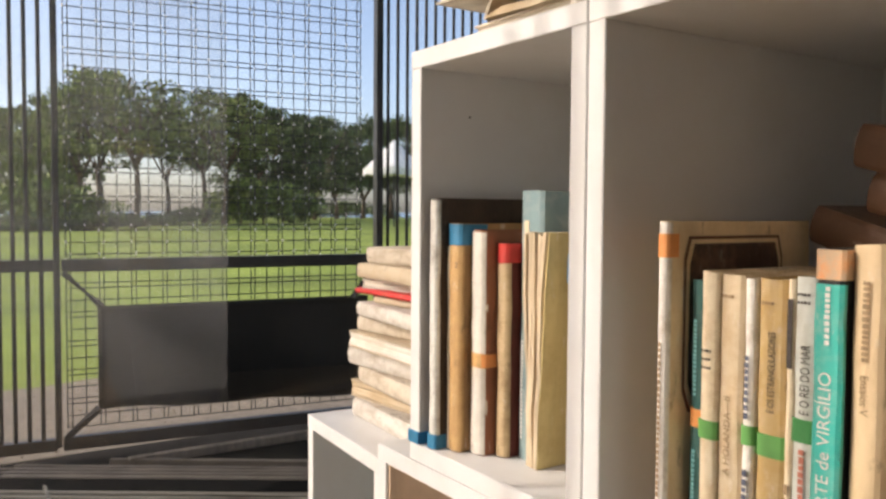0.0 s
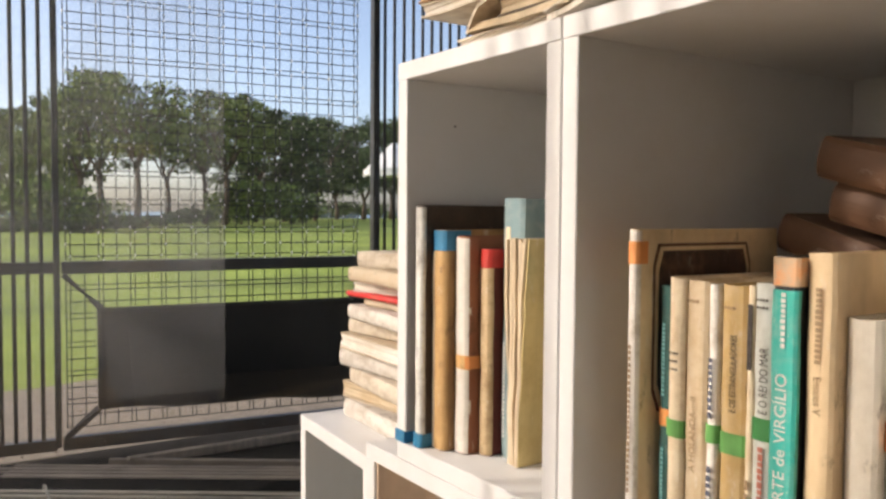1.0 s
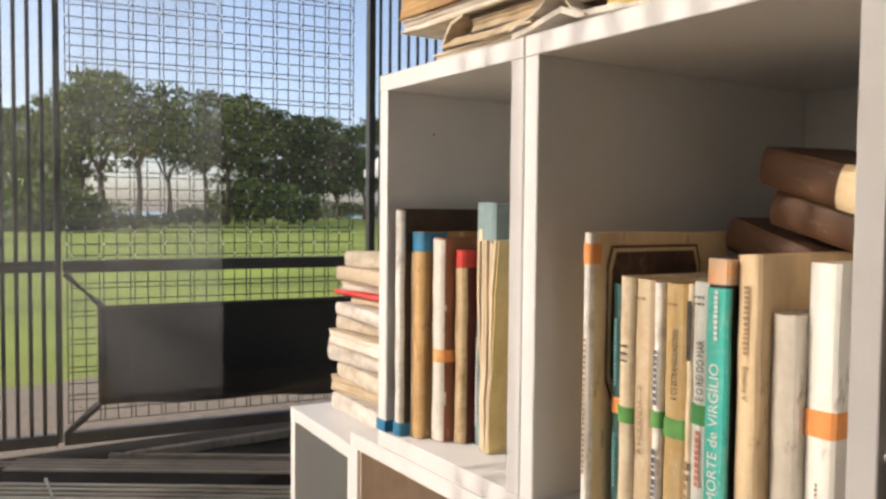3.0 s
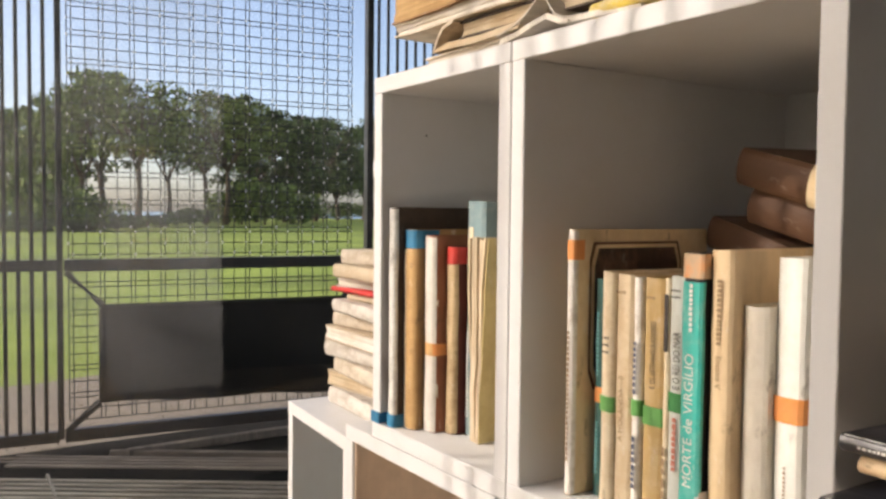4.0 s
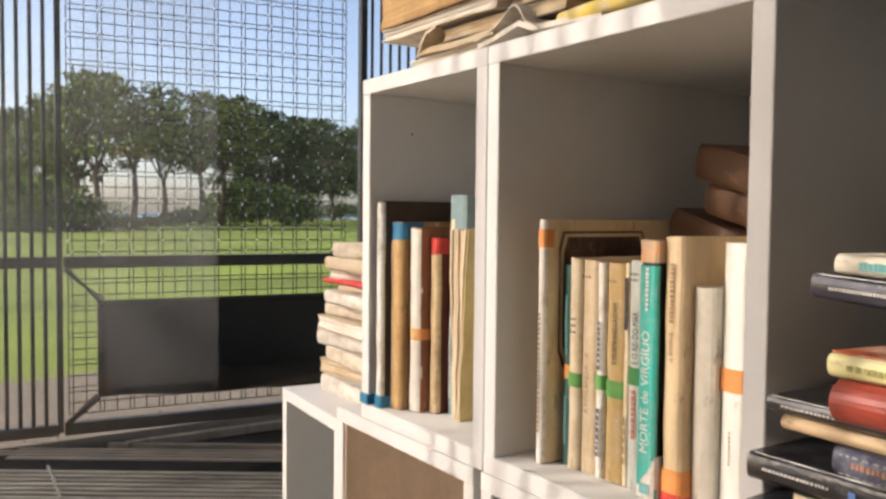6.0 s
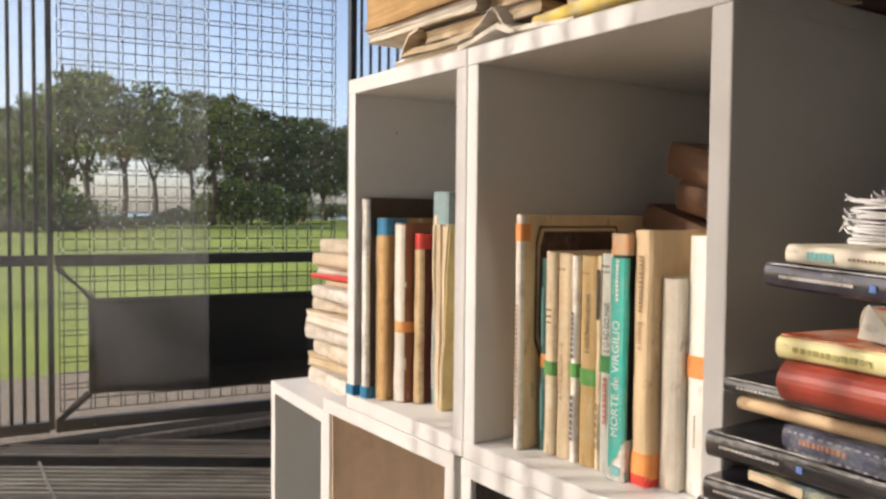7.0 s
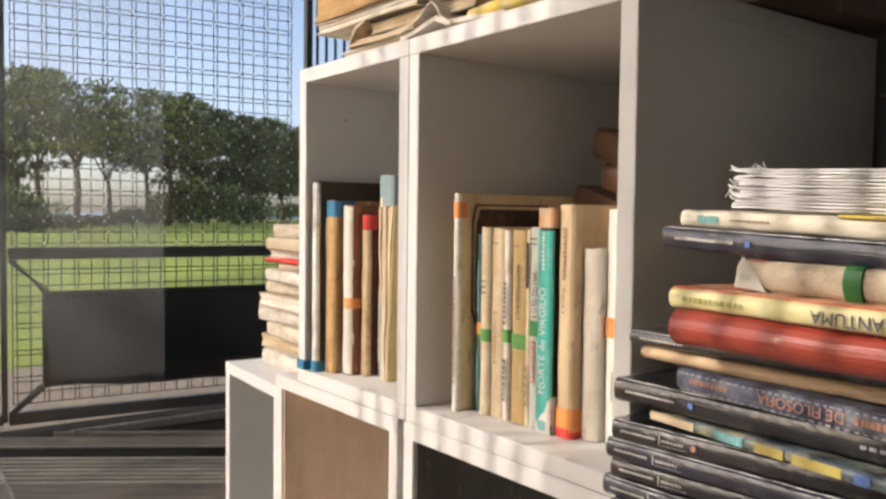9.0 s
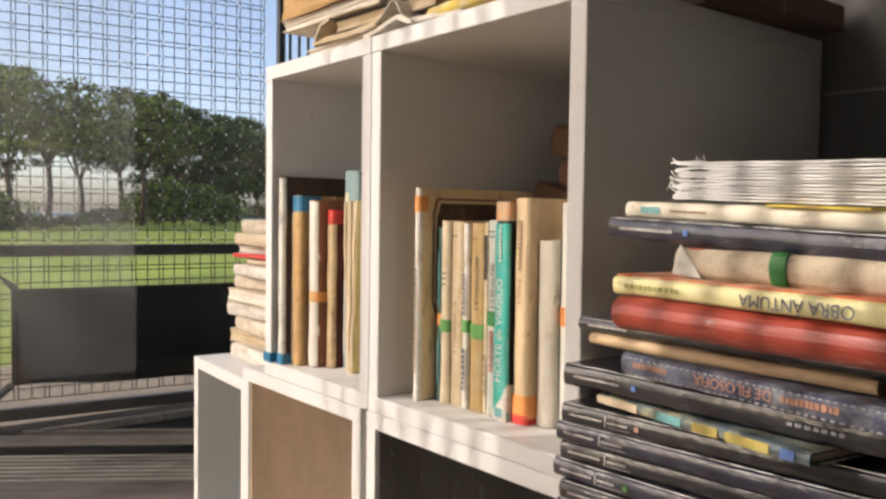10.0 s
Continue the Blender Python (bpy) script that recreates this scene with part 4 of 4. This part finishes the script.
    bars_part(26, 0.10, 0.003, M["ink_white"], b, spine_m(0.033, 0.02, shift=-0.009), seed=22)
    # swollen book, wider at the head than at the foot
    b = thing("book", "swollen yellowed paperback with wavy leaves", "book", None, g)
    n = 7
    for k in range(n):
        a = k / n
        foot, head = -0.147 + 0.0155 * a, -0.156 + 0.036 * a
        prof = [(foot + (head - foot) * (q / 8) ** 1.4 + 0.0012 * math.sin(q * 0.9 + k), 0.0006 + (0.2165 + 0.002 * math.sin(k * 2.3)) * q / 8) for q in range(9)]
        bent_leaf("page_block", prof, 0.050 + 0.0018 * math.sin(k * 1.9), 0.175, -0.0036, M["pages"], b)
    prof = [(-0.1305 + 0.0125 * (q / 8) ** 1.4, 0.0006 + 0.218 * q / 8) for q in range(9)]
    bent_leaf("cover", prof, 0.049, 0.176, -0.0014, cloth("yellow_ochre_card", (0.52, 0.42, 0.20), 0.7, (0.42, 0.30, 0.12), 0.5), b, "yellow ochre cover")
    book(0.006, 0.205, 0.13, cloth("torn_white_card", (0.7, 0.66, 0.58), 0.8), "pages_white", "thin torn white pamphlet", at(-0.100, 0.058, S), bands=((0.175, 0.2, "blue_tape", 0.004),), **bt)
    bm = bmesh.new()
    box(bm, -0.2768, -0.2574, -0.0016, 0.03, 0.0005, 0.013, 0.0005)
    tagged(obj("tape", bm, M["blue_tape"]), "strip of blue tape stuck on the shelf corner", "tape")


def lying(w, h, d, cover, pages, label, x, y, z, rz=0.0, fore=True, group="", tilt=0.0, **k):
    """A book lying flat. x, y, z: the near left lower corner. fore: leaves to the front, else the spine to the front."""
    if fore:      # spine away; length along x
        m = Matrix.Translation((x, y, z)) @ Matrix.Rotation(radians(rz), 4, "Z") @ Matrix.Rotation(radians(tilt), 4, "Y") @ Matrix(((0, 0, 1, 0), (0, -1, 0, d), (1, 0, 0, 0), (0, 0, 0, 1)))
    else:
        m = Matrix.Translation((x, y, z)) @ Matrix.Rotation(radians(rz), 4, "Z") @ Matrix.Rotation(radians(tilt), 4, "Y") @ Matrix(((0, 0, 1, 0), (0, 1, 0, 0), (1, 0, 0, 0), (0, 0, 0, 1)))
    return book(w, h, d, cover, pages, label, m, group=group or "piled books", **k)


def lie_text(z_up, y_off, x, flip):
    """Local pose on the spine of a lying book: along its length; flip turns the words upside down."""
    s = -1 if flip else 1
    return Matrix(((0, s, 0, z_up), (0, 0, -1, y_off), (s, 0, 0, x), (0, 0, 0, 1)))


def build_left_pile():
    """Pile with its leaves turned to the viewer, on the outer lower cube."""
    g = "pile of old books on the lower cube"
    cov = [cloth("dusty_white_card", (0.58, 0.54, 0.48), 0.85, (0.36, 0.29, 0.21), 0.7, sc=24), cloth("dull_brown_card", (0.48, 0.38, 0.26), 0.8, (0.6, 0.52, 0.4), 0.6), cloth("soiled_cream_card", (0.56, 0.49, 0.39), 0.85, (0.34, 0.25, 0.16), 0.7, sc=22)]
    z = -0.0385
    rows = ((0.024, 0.20, -0.021, -3, "pages"), (0.022, 0.225, -0.034, 5, "pages"), (0.022, 0.19, -0.009, -6, "pages_white"), (0.024, 0.21, -0.022, 4, "pages"), (0.021, 0.21, -0.020, -2, "pages_white"),
            (0.019, 0.195, -0.004, 6, "pages_white"), (0.018, 0.19, 0.000, -5, "pages_white"), (0.009, 0.16, 0.03, 3, "pages_white"), (0.007, 0.215, -0.013, 1, "red"),
            (0.012, 0.2, -0.002, 7, "pages_white"), (0.019, 0.205, -0.010, -4, "pages_white"), (0.021, 0.17, 0.018, 8, "pages_white"))
    rnd = random.Random(12)
    for k, (w, ln, dx, rz, pg) in enumerate(rows):
        c = cov[k % 3]
        if pg == "red":
            lying(w, ln, 0.14, cloth("red_card", (0.62, 0.03, 0.03), 0.5), "pages", "thin bright red book in the pile", -0.52 + dx, 0.07, z, rz, False, g, bulge=0.002)
        else:
            lying(w, ln, 0.14, c, pg, "pale old book with yellowed leaves, in a pile", -0.52 + dx, 0.07 + rnd.uniform(-0.008, 0.008), z, rz, k in (1, 4, 9), g, wob=0.0011, bulge=0.002, overhang=0.0006)
        z += w + 0.001


def build_top_pile():
    g = "old books lying on top of the shelves"
    kraft = cloth("pale_kraft", (0.62, 0.54, 0.42), 0.8)
    ora = cloth("orange_brown_board", (0.33, 0.17, 0.07), 0.7)
    dark = cloth("dark_brown_board", (0.07, 0.045, 0.03))
    z = 0.3985
    lying(0.009, 0.15, 0.14, kraft, "pages_white", "flat cream booklet under other books", -0.178, 0.008, z, 1, True, g, wob=0.0008)
    # paperback with curled leaves
    b = thing("book", "worn paperback with curled cream leaves", "book", None, g)
    for k in range(4):
        dz = 0.0021 * k
        bent_leaf("page_block", [(-0.155 + 0.004 * k, z + 0.0115 + dz), (-0.12, z + 0.010 + dz), (-0.08, z + 0.0098 + dz), (-0.04, z + 0.0105 + dz), (-0.015, z + 0.0112 + dz)], 0.004 + 0.002 * k, 0.15, 0.002, M["pages"], b)
    bent_leaf("cover", [(-0.158, z + 0.0105), (-0.152, z + 0.022), (-0.140, z + 0.033), (-0.122, z + 0.0365)], 0.006, 0.15, 0.003, kraft, b, "cream cover curled upwards")
    lying(0.017, 0.19, 0.15, dark, "pages", "dark brown book lying flat", -0.122, 0.014, z + 0.0205, 2, True, g)
    lying(0.014, 0.22, 0.16, kraft, "pages_white", "pale worn book with uneven leaves", -0.240, 0.006, z + 0.0395, 1, True, g, wob=0.001)
    lying(0.055, 0.23, 0.17, ora, "pages_gold", "thick brown book with golden leaves", -0.243, 0.004, z + 0.0545, 0, True, g, wob=0.0008)
    lying(0.020, 0.24, 0.15, cloth("rust_board", (0.30, 0.11, 0.05), 0.6), "pages", "rust brown book lying flat", -0.06, 0.03, z + 0.0385, -3, True, g)
    # open cover flap that stands up in a peak
    b = thing("book", "open paperback with its cover bent into a peak", "book", None, g)
    bent_leaf("cover", [(-0.046, z + 0.008), (-0.022, z + 0.0125), (-0.002, z + 0.021), (0.012, z + 0.031), (0.018, z + 0.0325), (0.023, z + 0.027), (0.034, z + 0.014), (0.052, z + 0.0045)], 0.003, 0.12, 0.0012, M["pages_white"], b, "cream cover bent into a peak")
    bent_leaf("page_block", [(-0.044, z + 0.001), (-0.02, z + 0.004), (0.004, z + 0.010), (0.02, z + 0.0125), (0.04, z + 0.005), (0.09, z + 0.002), (0.13, z + 0.001)], 0.006, 0.13, 0.005, M["pages_white"], b)
    lying(0.012, 0.2, 0.14, cloth("yellow_print", (0.66, 0.48, 0.08), 0.5, (0.66, 0.64, 0.55), 0.8, 0.3, 22), "pages_white", "yellow and white printed paperback lying flat", 0.072, 0.010, z + 0.0035, -5, False, g)
    lying(0.005, 0.24, 0.14, kraft, "pages", "flat cream pamphlet on the shelf top", 0.058, 0.016, z, -2, True, g)
    lying(0.02, 0.2, 0.14, cloth("rust_board", (0.30, 0.11, 0.05)), "pages", "rust brown book over the paperback", 0.09, 0.03, z + 0.0165, 2, True, g)


def build_stack():
    """The tall stack that stands in the third cube, turned towards the walker."""
    g = "tall stack of lying books"
    navy = cloth("glossy_navy", (0.018, 0.019, 0.042), 0.3, (0.06, 0.06, 0.075), 0.45, 0.2, 30, coat=0.6, spec=0.6, rub=0.9)
    black = cloth("glossy_black", (0.013, 0.013, 0.018), 0.3, (0.05, 0.05, 0.06), 0.45, 0.2, 30, coat=0.6, spec=0.6, rub=0.9)
    wh = "pages_white"
    z, n = 0.0006, 0

    def add(w, ln, d, cv, pg, label, x, y, rz, words=None, fore=False, z0=None, **k):
        nonlocal z
        zz = z if z0 is None else z0
        b = lying(w, ln, d, cv, pg, label, x, y, zz, -rz, fore, g, **k)
        z = zz + w + 0.0006
        if cv in (navy, black):
            # rubbed pale edges of the glossy boards, brightened to paint their highlights
            bm = bmesh.new()
            tube([(w - 0.0002, 0.0001, 0.002 + (ln - 0.004) * q / 24) for q in range(25)], 0.0006, 4, bm, [0.0005 + 0.0003 * noise.noise((q * 0.9, zz * 90, 0)) for q in range(25)])
            part("worn_edge", bm, cloth("rubbed_edge_glint", (0.8, 0.78, 0.75), 0.5, (0.03, 0.03, 0.03), 0.8, sc=60), on_cover(b), "rubbed pale edge with painted highlight")
        return b
    def print_line(b, w, x, ln, n, seed, ink="ink_white", size=0.0018):
        """A short line of small print that starts at x along the spine."""
        bars_part(n, ln, size, M[ink], b, lie_text(w / 2, -0.0031, x, False), seed=seed)
    z = -0.0715
    turn = (2, 4, 1, 3.5, 2.5, 5, 3, 3.5)
    for k in range(8):
        w = (0.0157, 0.0153, 0.0152, 0.0152, 0.0152, 0.0150, 0.0150, 0.0150)[k]
        b = add(w, 0.262 + 0.004 * math.sin(k * 2.1), 0.16, black if k % 2 else navy, wh, "glossy black paperback with small white lettering", (0.297, 0.302, 0.294, 0.299, 0.289, 0.296, 0.294, 0.299)[k], -0.021 + 0.002 * math.sin(k * 1.7), -turn[k], wob=0.0005)
        print_line(b, w, 0.009, 0.033, 15, 30 + k)
        part("rule", boxed(w * 0.25, w * 0.75, -0.0034, -0.003, 0.0435, 0.0441), M["ink_white"], on_cover(b))
        print_line(b, w, 0.046, 0.02, 8, 35 + k, size=0.0021)
        print_line(b, w * 0.55, 0.046, 0.024, 9, 135 + k, "ink_grey", 0.0011)
        if k in (4, 7):
            part("emblem", tube([(w / 2, -0.0031, 0.072), (w / 2, -0.0036, 0.072)], 0.0022, 10), M["ink_orange"] if k == 7 else M["green_tape"], on_cover(b))
    multi = cloth("atlas_print", (0.10, 0.14, 0.16), 0.4, (0.62, 0.55, 0.30), 0.9, 0.4, 26)
    b = add(0.0086, 0.187, 0.13, multi, wh, "yellow and blue printed atlas in the stack", 0.327, -0.012, 8.5, z0=0.0575)
    for x0, x1, mt in ((0.0, 0.045, "pages"), (0.062, 0.088, "ink_teal"), (0.096, 0.12, "ink_gold"), (0.124, 0.16, "ink_gold"), (0.166, 0.178, "ink_blue")):
        part("print_panel", boxed(0.0012, 0.0074, -0.0029, -0.0023, x0 + 0.002, x1), M[mt], on_cover(b))
    w = 0.0172
    b = add(w, 0.262, 0.16, black, wh, "thick glossy black book with a blue emblem", 0.300, -0.021, 1.0, z0=0.0690)
    print_line(b, w, 0.012, 0.05, 18, 41)
    part("emblem", boxed(w / 2 - 0.002, w / 2 + 0.002, -0.0034, -0.003, 0.069, 0.073), M["ink_blue"], b)
    print_line(b, w, 0.19, 0.04, 7, 141, "ink_grey", 0.0026)
    w = 0.0152
    b = add(w, 0.252, 0.15, cloth("blue_print", (0.075, 0.085, 0.14), 0.35, (0.26, 0.27, 0.30), 0.8, sc=40), wh, "blue philosophy book with orange lettering, upside down", 0.357, -0.021, 7.5)
    text_part("DE FILOSOFIA", 0.0098, M["ink_orange"], b, lie_text(w / 2 + 0.001, -0.0033, 0.132, True), squeeze=1.0)
    bars_part(11, 0.046, 0.0044, M["ink_orange"], b, lie_text(w / 2 + 0.001, -0.0031, 0.138, False), seed=45, gap=0.25)
    bars_part(10, 0.038, 0.0036, M["ink_orange"], b, lie_text(w / 2 + 0.001, -0.0031, 0.014, False), seed=43)
    for zz, sd in ((0.0022, 47), (0.0132, 57)):
        bars_part(40, 0.235, 0.0012, M["ink_grey"], b, lie_text(zz, -0.0031, 0.006, False), seed=sd, gap=0.5)
    add(0.0092, 0.225, 0.15, cloth("tan_spine_card", (0.62, 0.45, 0.27), 0.6, (0.4, 0.26, 0.14), 0.4), "pages", "tan paperback with a rounded plain spine", 0.318, -0.012, 3, bulge=0.003, wob=0.0009)
    z += 0.0008
    b = add(0.0098, 0.262, 0.15, black, wh, "thin glossy black book under the red one", 0.307, -0.013, 3.5)
    print_line(b, 0.0098, 0.012, 0.045, 14, 44, size=0.0016)
    red = cloth("red_leather", (0.36, 0.06, 0.04), 0.3, (0.22, 0.035, 0.02), 0.4, 0.2, 20)
    b = add(0.0232, 0.262, 0.15, red, "pages", "thick red leather-bound book with rounded spine", 0.373, -0.047, 5, bulge=0.007, c=0.002, z0=0.1240)
    w = 0.0127
    yel = cloth("yellow_card", (0.68, 0.62, 0.30), 0.45, (0.72, 0.68, 0.50), 0.5)
    b = add(w, 0.262, 0.15, yel, wh, "yellow book with dark lettering, upside down", 0.3645, -0.041, 9.5, z0=0.1482)
    text_part("OBRA ÂNTUMA", 0.0108, M["ink_slate"], b, lie_text(w / 2, -0.0033, 0.190, True), squeeze=0.98)
    bars_part(11, 0.056, 0.0034, M["ink_olive"], b, lie_text(w / 2, -0.0031, 0.014, False), seed=46, gap=0.3)
    part("red_cover", boxed(w + 0.0002, w + 0.0012, 0.001, 0.149, 0.001, 0.261), cloth("orange_red_print", (0.56, 0.13, 0.05), 0.4, (0.7, 0.55, 0.42), 0.7, 0.25, 20), b, "orange-red cover")
    part("title_panel", boxed(w + 0.0013, w + 0.0017, 0.004, 0.05, 0.045, 0.17), cloth("orange_tint", (0.62, 0.3, 0.16), 0.45, (0.74, 0.62, 0.5), 0.8, 0.2, 30), b, "worn pale title panel")
    b = add(0.0188, 0.215, 0.13, cloth("worn_kraft", (0.50, 0.42, 0.31), 0.75, (0.28, 0.21, 0.14), 0.7, sc=24), "pages", "worn brown paperback with green tape", 0.413, -0.034, 7, bands=((0.075, 0.086, "dark_green_tape", 0.02),), bulge=0.003, z0=0.1634, tilt=0.3, wob=0.0011)
    part("label_patch", boxed(0.0186, 0.0192, -0.001, 0.01, 0.008, 0.02), M["red_tape"], on_cover(b), "scrap of red tape")
    # bent corner of its cover
    bm = bmesh.new()
    tri = [bm.verts.new(p) for p in ((0.0215, -0.003, 0.004), (0.002, -0.006, 0.000), (0.000, -0.005, 0.024), (0.012, -0.004, 0.014))]
    bm.faces.new(tri)
    bmesh.ops.solidify(bm, geom=bm.faces[:], thickness=0.0006)
    part("bent_corner", bm, cloth("clean_white_card", (0.78, 0.75, 0.69)), b, "pale folded corner")
    w = 0.0150
    b = add(w, 0.262, 0.16, navy, wh, "glossy navy book with white lettering", 0.335, -0.012, 10, z0=0.1875, tilt=2.0)
    print_line(b, w, 0.014, 0.060, 26, 48, size=0.0022)
    part("emblem", boxed(w / 2 - 0.002, w / 2 + 0.002, -0.0034, -0.003, 0.079, 0.083), M["ink_blue"], b)
    b = add(0.0118, 0.255, 0.15, cloth("ivory_card", (0.74, 0.68, 0.55), 0.55, (0.6, 0.5, 0.34), 0.3), "pages", "ivory paperback with teal lettering", 0.346, -0.006, 9.5, tilt=2.1)
    bars_part(6, 0.024, 0.0052, M["ink_teal"], b, lie_text(0.006, -0.0031, 0.018, False), seed=49, gap=0.12)
    bars_part(12, 0.036, 0.0016, M["ink_brown"], b, lie_text(0.006, -0.0031, 0.048, False), seed=50)
    part("slip", boxed(0.0119, 0.0135, -0.004, 0.05, 0.13, 0.2), cloth("yellow_slip", (0.66, 0.5, 0.08), 0.6), b, "yellow paper slip")
    # loose papers with frayed ends
    p = thing("paper_stack", "stack of loose white papers with frayed ends", "papers", Matrix.Translation((0.384, 0.001, z + 0.0008)) @ Matrix.Rotation(radians(-8), 4, "Z") @ Matrix.Rotation(radians(2.1), 4, "Y"), g)
    rnd = random.Random(8)
    for k in range(13):
        bm, nx = bmesh.new(), 14
        sx, top = rnd.uniform(-0.004, 0.005), []
        for i in range(nx + 1):
            a = i / nx
            zz = 0.0021 * k + 0.0006 * noise.noise((a * 6, k * 3, 0)) + (0.0035 * max(0, 0.12 - a) / 0.12 * rnd.uniform(-0.6, 1.3) * (k / 13) if a < 0.12 else 0)
            top.append([bm.verts.new((sx + 0.25 * a, y + rnd.uniform(-0.0008, 0.0008), zz + dz)) for y in (0.0, 0.16) for dz in (0, 0.0014)])
        for a, b in zip(top, top[1:]):
            for q, r in ((0, 1), (1, 3), (3, 2), (2, 0)):
                bm.faces.new((a[q], a[r], b[r], b[q]))
        bm.faces.new((top[0][0], top[0][1], top[0][3], top[0][2]))
        bm.faces.new((top[-1][0], top[-1][1], top[-1][3], top[-1][2]))
        part("sheet", bm, M["paper"], p)
    bm = bmesh.new()
    for k in range(60):
        z0, y0 = rnd.uniform(0.001, 0.027), rnd.uniform(0, 0.05)
        ln = rnd.uniform(0.003, 0.013)
        tube([(0.004, y0, z0), (-ln * 0.5, y0, z0 + rnd.uniform(-0.001, 0.003)), (-ln, y0 + rnd.uniform(-0.002, 0.002), z0 + rnd.uniform(-0.003, 0.008))], 0.0005, 3, bm)
    part("frayed_edge", bm, M["paper"], p)


build_floor()
build_joint()
build_shell()
build_ground()
build_gate()
build_fence("bar_fence", 0.0, -1.85, "black upright bar fence beside the gate")
# unseen bars added across the light gap in the south wall
build_fence("bar_fence", 0.0, 0.145, "unseen black bar fence across the added light gap", Matrix.Translation((0.568, SOUTH - 0.03, 0)) @ Matrix.Rotation(radians(90), 4, "Z"), 0.0562, 0.0068, 0.02, 9.0)
SIDE = Matrix.Translation((0.10, SOUTH - 0.03, 0)) @ Matrix.Rotation(radians(90 + 22), 4, "Z")
build_fence("bar_fence", -0.024, 1.2, "black upright bar fence along the sunny side", SIDE, 0.0562, 0.0068, 0.02, 9.0)
build_fence("wire_fence", 1.2, 2.55, "thin upright wire fence along the sunny side", SIDE, 0.045, 0.0022, 0.02, 9.0)
# unseen post, added to cast the shade band on the shelf's right end
post = thing("shade_post", "unseen dark post added to shade the shelf's right end", "post", SIDE)
part("shaft", boxed(-0.008, 0.008, 0.526, 0.630, FLOOR - 0.05, 2.4, 0.004), M["black"], post)
build_fence("bar_fence", GW, 1.75, "black upright bar fence beyond the gate")
build_tarp()
build_pane()
build_far()
build_shelves()
build_cube_one_books()
build_cube_two_books()
book(0.02, 0.30, 0.2, cloth("dark_teal", (0.035, 0.13, 0.12)), "pages", "dark green book standing in the lower cube", at(-0.385, 0.06, -0.435))
build_left_pile()
build_top_pile()
build_stack()
